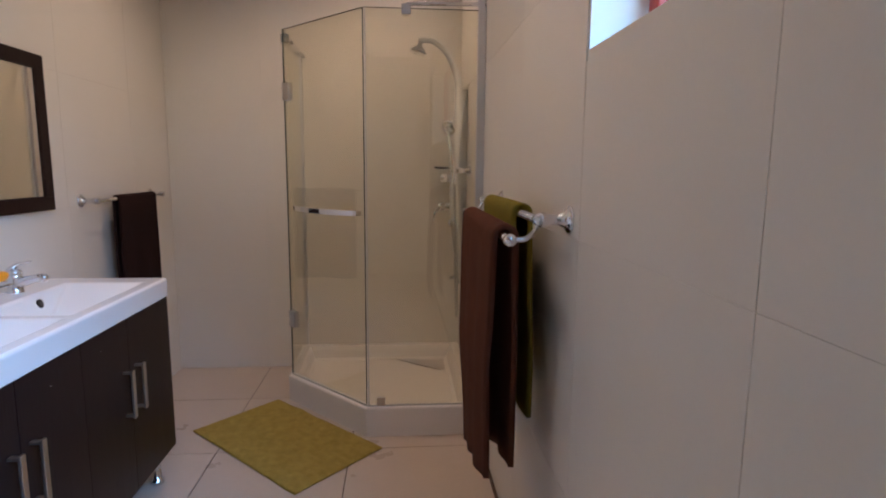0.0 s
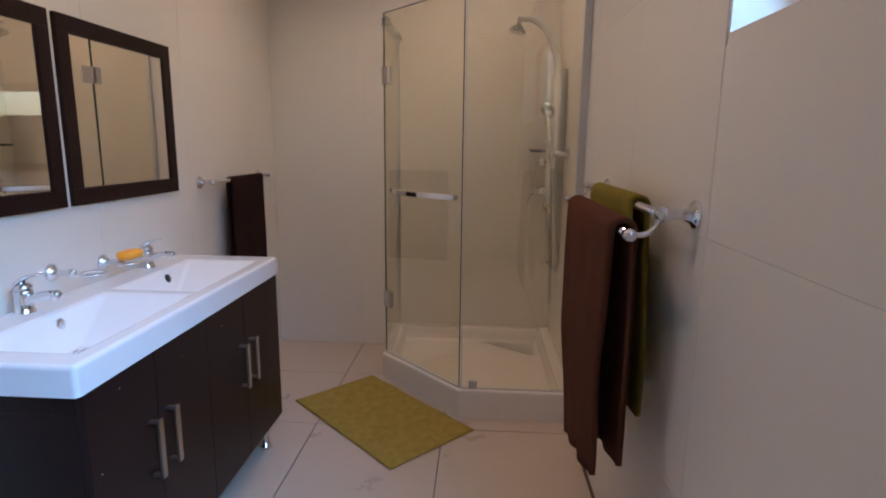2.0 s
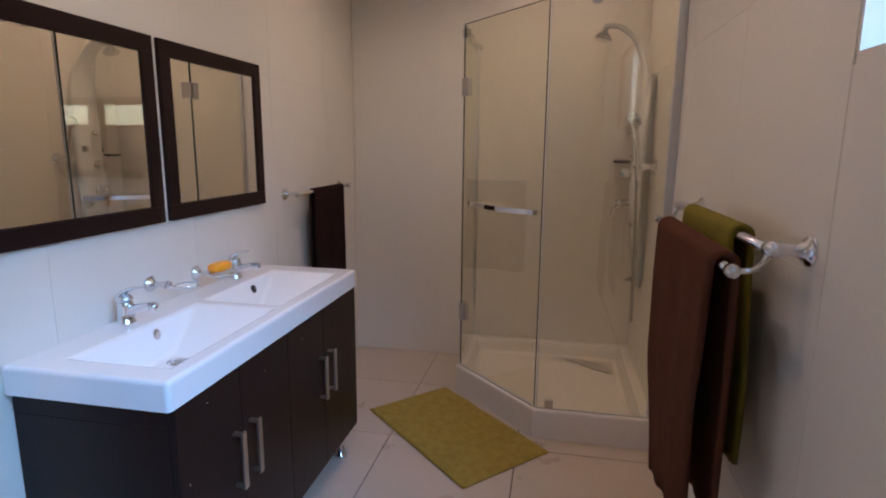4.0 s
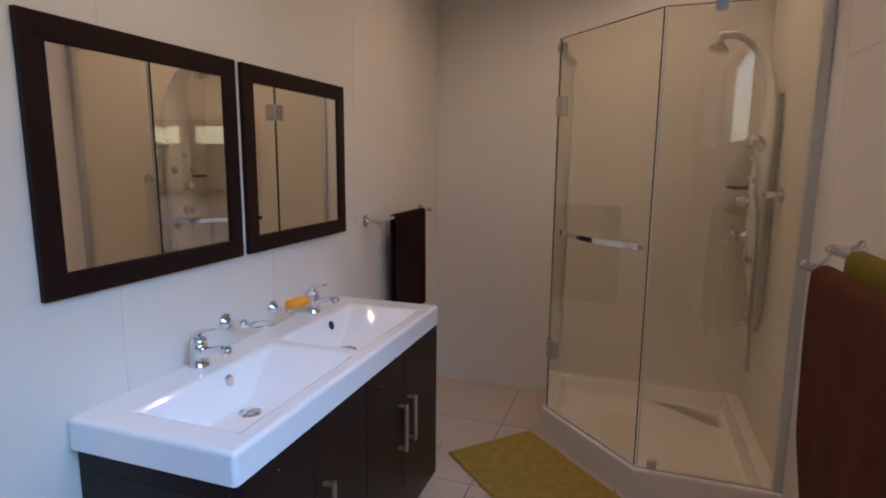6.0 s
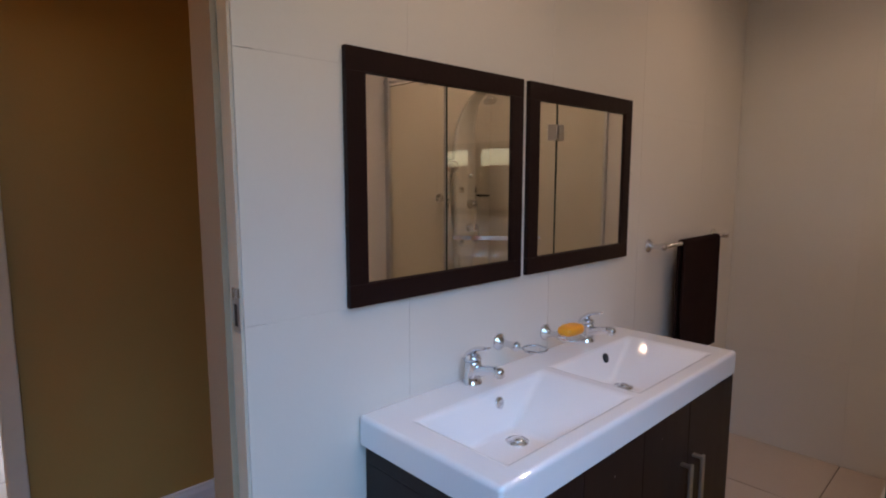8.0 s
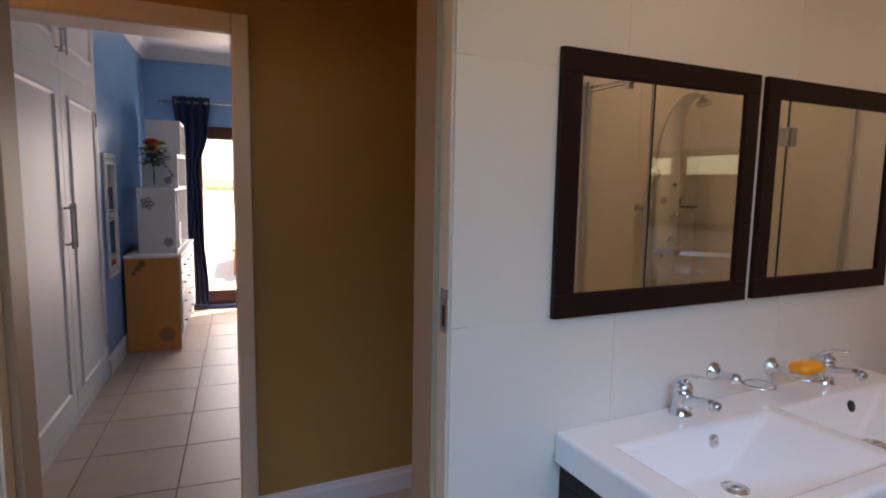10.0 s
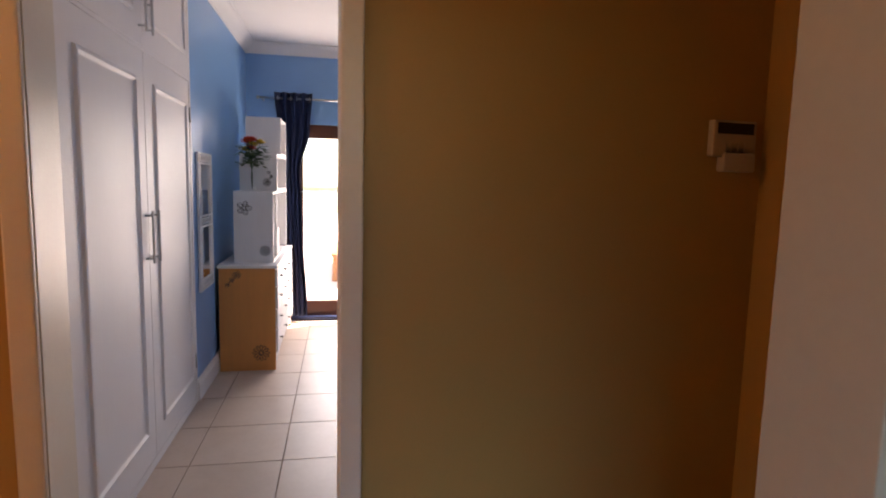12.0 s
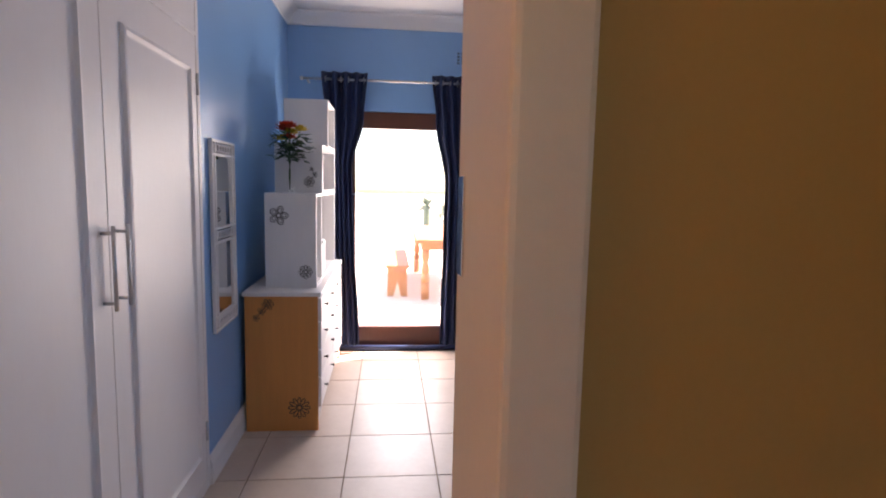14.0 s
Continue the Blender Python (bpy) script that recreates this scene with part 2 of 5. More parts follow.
def slab(axis, a0, a1, u0, u1, v0, v1, holes=()):
    """A wall or plate with rectangular holes (u0, u1, v0, v1)."""
    us = sorted({u0, u1, *[h[0] for h in holes], *[h[1] for h in holes]})
    vs = sorted({v0, v1, *[h[2] for h in holes], *[h[3] for h in holes]})
    us, vs = [u for u in us if u0 <= u <= u1], [v for v in vs if v0 <= v <= v1]
    bm = bmesh.new()
    for p, q in zip(us, us[1:]):
        for r, s in zip(vs, vs[1:]):
            c, d = (p + q) / 2, (r + s) / 2
            if any(h[0] < c < h[1] and h[2] < d < h[3] for h in holes):
                continue
            if axis == "x": box(bm, a0, a1, p, q, r, s)
            if axis == "y": box(bm, p, q, a0, a1, r, s)
            if axis == "z": box(bm, p, q, r, s, a0, a1)
    return bm


TILE_MESH = {}


def piece(name, parent, material, axis, face, sign, rect, depth, lip, shape=None):
    """One tile whose front lies at face; rect u0, u1, v0, v1."""
    u0, u1, v0, v1 = rect
    w, h = round(u1 - u0, 4), round(v1 - v0, 4)
    key = (material.name, axis, sign, w, h)
    if key not in TILE_MESH:
        A, B = (w / 2, h / 2), (w / 2 - lip, h / 2 - lip)
        vs = []
        for (a, b), d in ((A, -depth), (A, -lip), (B, 0.0)):
            for p, q in ((-a, -b), (a, -b), (a, b), (-a, b)):
                c = d * sign
                vs.append({"x": (c, p, q), "y": (p, c, q), "z": (p, q, c)}[axis])
        fs = [(8, 9, 10, 11)] + [(r + k, r + (k + 1) % 4, r + 4 + (k + 1) % 4, r + 4 + k) for r in (0, 4) for k in range(4)]
        me = bpy.data.meshes.new(name)
        me.from_pydata(vs, [], fs)
        bm = bmesh.new()
        bm.from_mesh(me)
        bmesh.ops.recalc_face_normals(bm, faces=bm.faces)
        out = {"x": 0, "y": 1, "z": 2}[axis]
        bm.faces.ensure_lookup_table()
        if bm.faces[0].normal[out] * sign < 0:
            bmesh.ops.reverse_faces(bm, faces=bm.faces)
        bm.to_mesh(me)
        bm.free()
        me.materials.append(material)
        TILE_MESH[key] = me
    ob = new(name, TILE_MESH[key])
    c, d = (u0 + u1) / 2, (v0 + v1) / 2
    ob.location = {"x": (face, c, d), "y": (c, face, d), "z": (c, d, face)}[axis]
    ob.parent = parent
    return ob


def minus(rects, hole):
    out = []
    for u0, u1, v0, v1 in rects:
        a0, a1, b0, b1 = hole
        if a0 >= u1 or a1 <= u0 or b0 >= v1 or b1 <= v0:
            out.append((u0, u1, v0, v1))
            continue
        if a0 > u0: out.append((u0, a0, v0, v1))
        if a1 < u1: out.append((a1, u1, v0, v1))
        m0, m1 = max(u0, a0), min(u1, a1)
        if b0 > v0: out.append((m0, m1, v0, b0))
        if b1 < v1: out.append((m0, m1, b1, v1))
    return out


def tiling(name, parent, material, axis, face, sign, u, v, ustep, vstep, gap, depth=0.006, lip=0.0004, holes=()):
    """Tiles over u = (start, end, a joint), v likewise."""
    def lines(lo, hi, at, step):
        k = math.ceil((lo - at) / step)
        inner = []
        while at + k * step < hi - 0.01:
            if at + k * step > lo + 0.01:
                inner.append(at + k * step)
            k += 1
        return [lo] + inner + [hi]
    U, V = lines(*u, ustep), lines(*v, vstep)
    for p, q in zip(U, U[1:]):
        for r, s in zip(V, V[1:]):
            whole = (p + gap / 2, q - gap / 2, r + gap / 2, s - gap / 2)
            rects = [whole]
            for h in holes:
                rects = minus(rects, h)
            for rect in rects:
                if rect[1] - rect[0] > 0.01 and rect[3] - rect[2] > 0.01:
                    piece(name, parent, material, axis, face, sign, rect, depth, lip if rect == whole else 0.0002)


# ---- bathroom shell ----
XL, XR, YF, YB, HB = -1.40, 0.41, 4.00, -1.25, 2.60
DOOR1 = (0.446, 1.212, -0.1, 2.03)      # y0, y1, z0, z1
WIN = (-0.75, 1.574, 1.553, 2.32)

wall_left = tagged(part("wall_left", slab("x", XL - 0.16, XL - 0.0012, YB, YF + 0.15, -0.1, HB, [(DOOR1[0] - 0.05, DOOR1[1] + 0.05, -0.1, DOOR1[3] + 0.05)]), M_GROUT), "cream tiled bathroom wall with a doorway", "wall", kind="structure")
wall_right = tagged(part("wall_right", slab("x", XR + 0.0012, XR + 0.25, YB, YF + 0.15, -0.1, HB, [(WIN[0], WIN[1] + 0.021, WIN[2] - 0.021, WIN[3] + 0.021)]), M_GROUT), "cream tiled bathroom wall with a high window", "wall", kind="structure")
wall_far = tagged(part("wall_far", bx(XL, XR + 0.006, YF + 0.0012, YF + 0.15, -0.1, HB), M_GROUT), "cream tiled end wall of the bathroom", "wall", kind="structure")
wall_behind = tagged(part("wall_behind", bx(XL - 0.16, XR + 0.25, YB - 0.15, YB, -0.1, HB), M_WALLTILE), "plain cream bathroom wall", "wall", kind="structure")
ceiling = tagged(part("ceiling", bx(XL - 0.16, XR + 0.25, YB - 0.15, YF + 0.15, HB, HB + 0.1), M_CEIL), "white bathroom ceiling", "ceiling", kind="structure")
floor = tagged(part("floor", bx(XL - 0.08, XR + 0.006, YB, YF + 0.006, -0.1, -0.005), M_FLOORGROUT), "beige tiled bathroom floor with brown joints", "floor", kind="structure")

# bathroom window: reveal, frame and panes
window_1 = thing("window_1", (XR + 0.2, 0.4, WIN[2]), "high red-framed bathroom window with bright daylight behind", "window", kind="structure")
for n, r in (("reveal_sill", (XR + 0.003, XR + 0.125, WIN[0], WIN[1], WIN[2] - 0.02, WIN[2])), ("reveal_head", (XR + 0.003, XR + 0.125, WIN[0], WIN[1], WIN[3], WIN[3] + 0.02)),
             ("reveal_side", (XR + 0.003, XR + 0.125, WIN[1], WIN[1] + 0.02, WIN[2], WIN[3]))):
    part(n, bx(*r), M_WALLTILE, window_1)
wf = bmesh.new()
for y in (WIN[0], WIN[1] - 0.045):
    box(wf, XR + 0.125, XR + 0.170, y, y + 0.045, WIN[2], WIN[3], 0.004)
for z in (WIN[2], WIN[3] - 0.045):
    box(wf, XR + 0.127, XR + 0.168, WIN[0], WIN[1], z, z + 0.045, 0.004)
part("window_frame", wf, M_RED, window_1, "red painted frame")
ob = part("pane", bx(XR + 0.146, XR + 0.149, WIN[0] + 0.045, WIN[1] - 0.045, WIN[2] + 0.045, WIN[3] - 0.045), M_GLASS, window_1)
ob.visible_shadow = False

# bathroom door frame with strike plate
door_1 = thing("door_1", (XL - 0.08, 0.75, 0), "open bathroom doorway with a cream painted frame", "doorway", kind="structure")
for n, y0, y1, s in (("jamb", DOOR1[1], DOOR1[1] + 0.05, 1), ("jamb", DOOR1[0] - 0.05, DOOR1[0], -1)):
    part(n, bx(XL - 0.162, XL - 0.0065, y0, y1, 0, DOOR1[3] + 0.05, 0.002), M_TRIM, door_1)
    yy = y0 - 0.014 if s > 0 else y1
    part("door_stop", bx(XL - 0.162, XL - 0.052, yy, yy + 0.014, 0, DOOR1[3], 0.002), M_STOP, door_1, "tan door stop, darker than the jamb")
part("head", bx(XL - 0.162, XL - 0.0065, DOOR1[0], DOOR1[1], DOOR1[3], DOOR1[3] + 0.05, 0.003), M_TRIM, door_1)
plate = part("strike_plate", slab("y", DOOR1[1] - 0.002, DOOR1[1] + 0.0005, XL - 0.038, XL - 0.007, 1.112, 1.206, [(XL - 0.030, XL - 0.015, 1.124, 1.172)]), M_STEEL, door_1, "worn brass-coloured strike plate")
# a black block in the plate's slot, in place of its shaded hollow
part("keep", bx(XL - 0.030, XL - 0.015, DOOR1[1] - 0.0015, DOOR1[1] + 0.0003, 1.124, 1.172), M_BLACK, door_1)

# ceiling spots
for i, (x, y) in enumerate(((-0.75, 1.75), (-0.75, 3.10), (-0.05, 3.45), (-0.05, 1.65))):
    sp = thing("ceiling_spot", (x, y, HB), "small recessed warm ceiling spot with a chrome ring", "ceiling light", group="bathroom ceiling spots")
    part("ring", turned((x, y, HB), (0, 0, -1), ((0, 0.045), (0.004, 0.045), (0.006, 0.040), (0.006, 0.034), (0.001, 0.032))), M_CHROME, sp, smooth=True)
    part("bulb", turned((x, y, HB - 0.001), (0, 0, -1), ((0, 0.030), (0.003, 0.028), (0.005, 0.0))), M_LAMP, sp)
    lamp("spot_light", "SPOT", look((x, y, HB - 0.02), (x, y + 0.001, 0)), 2.35, (1.0, 0.71, 0.49), spot=radians(162), blend=1.0, soft=0.016)

# ---- vanity ----
VX0, VX1, VY0, VY1, VZ = XL, -0.935, 1.495, 2.726, 0.852
VF = VX1 - 0.024
vanity = thing("vanity_cabinet", (-1.15, 2.0, 0), "dark wenge vanity cabinet with four doors on chrome feet", "cabinet")
body = bx(VX0 + 0.002, VF + 0.002, VY0 + 0.02, VY1 - 0.008, 0.125, 0.722)
box(body, VF - 0.016, VF + 0.002, VY0 + 0.02, VY1 - 0.008, 0.722, 0.774)
for y in (VY0 + 0.02, VY1 - 0.026):
    box(body, VX0 + 0.002, VF - 0.016, y, y + 0.018, 0.722, 0.774)
part("body", body, M_WENGE, vanity, bevel=0.002)
seams = [VY0 + 0.02, 1.789, 2.080, 2.368, VY1 - 0.008]
for k in range(4):
    dr = part("door", bx(VF + 0.002, VF + 0.020, seams[k] + 0.0008, seams[k + 1] - 0.0008, 0.128, 0.773, 0.0015), M_WENGE, vanity)
    hy = (seams[k + 1] - 0.043) if k % 2 == 0 else (seams[k] + 0.041)
    hb = bmesh.new()
    box(hb, VF + 0.045, VF + 0.054, hy - 0.010, hy + 0.010, 0.428, 0.600, 0.002)
    for z in (0.432, 0.588):
        box(hb, VF + 0.020, VF + 0.048, hy - 0.008, hy + 0.008, z, z + 0.008)
    part("handle", hb, M_STEEL, dr, "flat satin steel bar handle", bevel=0.001)
for y, z in ((1.64, 0.735), (1.93, 0.705), (2.19, 0.715), (1.55, 0.560)):
    part("paint_chip", turned((VF + 0.0198, y, z), (1, 0, 0), ((0, 0.0018), (0.0004, 0.0018), (0.0005, 0.0006)), 7), M_PAPER, vanity, "small pale chip")
for x, y in ((-0.99, VY1 - 0.09), (-0.99, VY0 + 0.09), (-1.33, VY1 - 0.09), (-1.33, VY0 + 0.09)):
    part("foot", turned((x, y, 0), (0, 0, 1), ((0, 0.026), (0.012, 0.026), (0.016, 0.017), (0.11, 0.017), (0.126, 0.024))), M_CHROME, vanity, smooth=True)

basin = thing("double_basin", (-1.16, 2.0, 0.797), "white glossy ceramic double washbasin on the dark cabinet", "washbasin")


def basin_top():
    """The slab of the basin with two hollows whose sides slope to flat floors."""
    bm = bmesh.new()
    z0 = VZ - 0.075
    rims = [(1.575, 2.088), (2.136, 2.622)]
    x0, x1 = -1.272, -0.990
    xs, ys = [VX0 + 0.001, x0, x1, VX1], [VY0, rims[0][0], rims[0][1], rims[1][0], rims[1][1], VY1]
    g = {(i, j): bm.verts.new((x, y, VZ)) for i, x in enumerate(xs) for j, y in enumerate(ys)}
    for i in range(3):
        for j in range(5):
            if i == 1 and j in (1, 3):
                continue
            bm.faces.new((g[i, j], g[i + 1, j], g[i + 1, j + 1], g[i, j + 1]))
    for j, (a, b) in ((1, rims[0]), (3, rims[1])):
        top = [g[1, j], g[2, j], g[2, j + 1], g[1, j + 1]]
        floor_ = [bm.verts.new(p) for p in ((x0 + 0.045, a + 0.085, VZ - 0.105), (x1 - 0.030, a + 0.085, VZ - 0.110), (x1 - 0.030, b - 0.20, VZ - 0.110), (x0 + 0.045, b - 0.20, VZ - 0.105))]
        for k in range(4):
            bm.faces.new((top[k], top[(k + 1) % 4], floor_[(k + 1) % 4], floor_[k]))
        bm.faces.new(floor_)
    low = {(i, j): bm.verts.new((x, y, z0)) for i, x in ((0, VX0 + 0.001), (3, VX1)) for j, y in ((0, VY0), (5, VY1))}
    bm.faces.new([g[i, 0] for i in range(4)] + [low[3, 0], low[0, 0]])
    bm.faces.new([g[i, 5] for i in range(4)] + [low[3, 5], low[0, 5]])
    bm.faces.new([g[3, j] for j in range(6)] + [low[3, 5], low[3, 0]])
    bm.faces.new([g[0, j] for j in range(6)] + [low[0, 5], low[0, 0]])
    bmesh.ops.recalc_face_normals(bm, faces=bm.faces)
    bm.normal_update()
    sharp = [e for e in bm.edges if e.is_manifold and e.calc_face_angle(0) > radians(12)]
    bmesh.ops.recalc_face_normals(bm, faces=bm.faces)
    bmesh.ops.bevel(bm, geom=sharp, offset=0.012, segments=6, affect="EDGES", profile=0.5, clamp_overlap=True)
    return bm


part("basin_slab", basin_top(), M_CERAMIC, basin, smooth=False)
for a, b in ((1.575, 2.088), (2.136, 2.622)):
    cy = a + 0.265
    part("drain", turned((-1.172, cy, VZ - 0.108), (0, 0, 1), ((0, 0.031), (0.003, 0.031), (0.005, 0.026), (0.003, 0.022), (0.003, 0.018), (0.009, 0.017), (0.011, 0.012), (0.011, 0.0))), M_CHROME, basin, "chrome pop-up drain", smooth=True)
    # the second overflow is a solid disc, coloured black for the hole's shade
    part("overflow", turned((-1.259, a + 0.292, VZ - 0.036), (1, 0, 0.25), ((0, 0.017), (0.004, 0.017), (0.006, 0.013), (0.006, 0.0))), M_CHROME if a < 2 else M_BLACK, basin, "chrome overflow cap" if a < 2 else "black disc in place of a shaded overflow hole", smooth=True)


def tap(y):
    x = -1.352
    t = thing("basin_tap", (x, y, VZ), "chrome single-lever mixer tap on the white basin", "tap", group="basin taps")
    part("body", turned((x, y, VZ), (0.05, 0, 1), ((0, 0.028), (0.004, 0.028), (0.008, 0.024), (0.030, 0.023), (0.056, 0.024), (0.062, 0.0235), (0.070, 0.019), (0.074, 0.008))), M_CHROME, t, smooth=True)
    sp = tb(curve_pts([(x + 0.008, y, VZ + 0.034), (x + 0.040, y, VZ + 0.045), (x + 0.078, y, VZ + 0.055), (x + 0.098, y, VZ + 0.056)], 18), [0.018 - 0.0004 * i for i in range(19)])
    part("spout", sp, M_CHROME, t, smooth=True)
    part("aerator", turned((x + 0.098, y, VZ + 0.068), (0.12, 0, -1), ((0, 0.004), (0.003, 0.011), (0.010, 0.0145), (0.022, 0.0145), (0.028, 0.011), (0.030, 0.0))), M_CHROME, t, smooth=True)
    part("cap", turned((x + 0.003, y, VZ + 0.066), (-0.15, 0, 1), ((0, 0.0235), (0.008, 0.024), (0.016, 0.020), (0.021, 0.010), (0.022, 0.0))), M_CHROME, t, smooth=True)
    # a broad lever that rises from the cap and thins towards its tip
    lv = bmesh.new()
    pts = curve_pts([Vector((x - 0.018, y, VZ + 0.068)), Vector((x - 0.008, y, VZ + 0.086)), Vector((x + 0.018, y, VZ + 0.104)), Vector((x + 0.058, y, VZ + 0.113))], 16)
    rings = []
    for i, p in enumerate(pts):
        k = i / (len(pts) - 1)
        d = (pts[min(i + 1, len(pts) - 1)] - pts[max(i - 1, 0)]).normalized()
        up = Vector((-d.z, 0, d.x))
        w, h = 0.021 - 0.008 * k, 0.014 - 0.011 * k
        rings.append([lv.verts.new(p + Vector((0, w * math.cos(a), 0)) + up * h * math.sin(a)) for a in (j * math.pi / 6 for j in range(12))])
    for r0, r1 in zip(rings, rings[1:]):
        for j in range(12):
            lv.faces.new((r0[j], r0[(j + 1) % 12], r1[(j + 1) % 12], r1[j]))
    lv.faces.new(rings[0])
    lv.faces.new(rings[-1][::-1])
    part("lever", lv, M_CHROME, t, smooth=True)


tap(1.858)
tap(2.455)


def flange(bm_parent, at, axis, big=0.027):
    return turned(at, axis, ((0, big), (0.004, big), (0.008, big * 0.86), (0.014, big * 0.55), (0.034, big * 0.36), (0.052, big * 0.40), (0.058, big * 0.52), (0.068, big * 0.55), (0.078, big * 0.45), (0.082, big * 0.15)))


holder = thing("tumbler_holder", (XL, 2.028, 0.928), "chrome wall holder with a frosted glass tumbler", "tumbler holder")
part("wall_post", flange(None, (XL, 2.028, 0.928), (1, 0, 0)), M_CHROME, holder, smooth=True)
ring = [(-1.285 + 0.036 * math.cos(a), 2.062 + 0.036 * math.sin(a), 0.922) for a in (i * math.pi / 12 for i in range(25))]
part("ring", tb([(-1.33, 2.030, 0.926), (-1.315, 2.038, 0.922)] + ring[14:] + ring[:14], 0.004, 8), M_CHROME, holder, smooth=True)
part("tumbler", turned((-1.285, 2.062, 0.880), (0, 0, 1), ((0, 0.0), (0.0, 0.026), (0.006, 0.028), (0.110, 0.034), (0.110, 0.032), (0.008, 0.025), (0.008, 0.0)), 24), M_FROST, holder, "frosted glass tumbler", smooth=True)

dish = thing("soap_dish_holder", (XL, 2.270, 0.912), "chrome wall holder with a clear glass soap dish", "soap dish")
part("wall_post", flange(None, (XL, 2.270, 0.912), (1, 0, 0)), M_CHROME, dish, smooth=True)
ring = [(-1.285 + 0.045 * math.cos(a), 2.262 + 0.055 * math.sin(a), 0.920) for a in (i * math.pi / 12 for i in range(25))]
part("ring", tb([(-1.33, 2.266, 0.914)] + ring[13:] + ring[:13], 0.0035, 8), M_CHROME, dish, smooth=True)
part("dish", turned((-1.285, 2.262, 0.908), (0, 0, 1), ((0, 0.0), (0.0, 0.022), (0.008, 0.038), (0.026, 0.052), (0.026, 0.049), (0.010, 0.034), (0.005, 0.0)), 24), M_CLEAR, dish, "clear glass dish", smooth=True)
sb = bmesh.new()
bmesh.ops.create_uvsphere(sb, u_segments=20, v_segments=12, radius=1.0)
for v in sb.verts:
    c = v.co
    v.co = Vector((-1.287 + 0.030 * math.copysign(abs(c.x) ** 0.6, c.x), 2.256 + 0.050 * math.copysign(abs(c.y) ** 0.6, c.y), 0.945 + 0.017 * math.copysign(abs(c.z) ** 0.7, c.z)))
tagged(part("soap", sb, M_SOAP, smooth=True), "orange bar of soap in the glass dish", "soap")

# ---- framed mirrors ----
def wall_mirror(y0, y1):
    m = thing("framed_mirror", (XL, (y0 + y1) / 2, 1.128), "square wall mirror in a dark-stained wooden frame", "mirror", group="mirrors over the basin")
    z0, z1, w, d = 1.125, 1.730, 0.054, 0.016
    for n, r in (("frame_bottom", (y0, y1, z0, z0 + w)), ("frame_top", (y0, y1, z1 - w, z1)), ("frame_side", (y0, y0 + w, z0 + w, z1 - w)), ("frame_side", (y1 - w, y1, z0 + w, z1 - w))):
        part(n, bx(XL, XL + d, *r, 0.0015), M_FRAME, m)
    for n, r in (("inner_lip", (y0 + w, y1 - w, z0 + w, z0 + w + 0.003)), ("inner_lip", (y0 + w, y1 - w, z1 - w - 0.003, z1 - w)), ("inner_lip", (y0 + w, y0 + w + 0.003, z0 + w, z1 - w)), ("inner_lip", (y1 - w - 0.003, y1 - w, z0 + w, z1 - w))):
        part(n, bx(XL, XL + 0.013, *r, 0.001), M_FRAME, m)
    part("mirror_glass", bx(XL + 0.002, XL + 0.010, y0 + w - 0.004, y1 - w + 0.004, z0 + w - 0.004, z1 - w + 0.004), M_MIRROR, m, "clear mirror glass")


wall_mirror(1.470, 2.114)
wall_mirror(2.144, 2.788)

# ---- towel rails and towels ----
def towel(name, label, material, yr, bar, front, back, rad, thick, seed, waves=3, flare=0.0, amp=0.008, slant=0.0, swing=0.0, taper=0.0):
    """A towel hung over a bar that runs along y at (x, z); front and back are the heights of its hems. Its front faces -x."""
    bm = bmesh.new()
    rows = []
    x, z = bar
    f = max(0.02, z - front)
    b = max(0.02, z - back)
    prof = [(-rad, -f + f * i / 22) for i in range(22)] + [(-rad * math.cos(a), rad * math.sin(a)) for a in (math.pi * i / 10 for i in range(11))] + [(rad, -b * i / 22) for i in range(1, 23)]
    n = 26
    for px, pz in prof:
        row = []
        for j in range(n + 1):
            s = j / n
            drop = min(1.0, max(0.0, -pz) / 0.35)
            fold = amp * drop * math.sin(s * waves * 2 * math.pi + seed + pz * 2.0) + 0.006 * drop * noise.noise((s * 5 + seed, pz * 4, px * 30))
            y = yr[0] + (yr[1] - yr[0]) * s
            y += (y - (yr[0] + yr[1]) / 2) * flare * drop + 0.010 * noise.noise((seed, pz * 3, px * 20)) * drop
            y = yr[0] + (y - yr[0]) * (1 - taper * min(1.0, max(0.0, -pz) / f) ** 1.4)
            pz2 = pz - slant * (s - 0.5) * min(1.0, max(0.0, -pz) / 0.3)
            zz = z + pz2 + (0.012 * noise.noise((s * 3 + seed, 7.7, px * 40)) * drop if pz < -0.05 else 0)
            row.append(bm.verts.new((x + px + (fold - swing * drop if px < 0 else fold * 0.6), y, zz)))
        rows.append(row)
    for a, c in zip(rows, rows[1:]):
        for j in range(n):
            bm.faces.new((a[j], a[j + 1], c[j + 1], c[j]))
    ob = part(name, bm, material, None, smooth=True, solid=thick)
    return tagged(ob, label, "towel")


rail_l = thing("towel_rail", (XL, 3.15, 1.14), "chrome single towel rail on the cream wall", "towel rail")
for y in (3.000, 3.705):
    part("post", flange(None, (XL, y, 1.148), (1, 0, 0), 0.030), M_CHROME, rail_l, smooth=True)
part("bar", tb([(XL + 0.066, 2.985, 1.148), (XL + 0.066, 3.720, 1.148)], 0.009), M_CHROME, rail_l, smooth=True)
towel("hand_towel", "dark brown terry towel hanging over a chrome rail", M_DARKTOWEL, (3.180, 3.580), (XL + 0.066, 1.148), 0.55, 0.62, 0.014, 0.010, 1.3, 2, 0.03, 0.004)

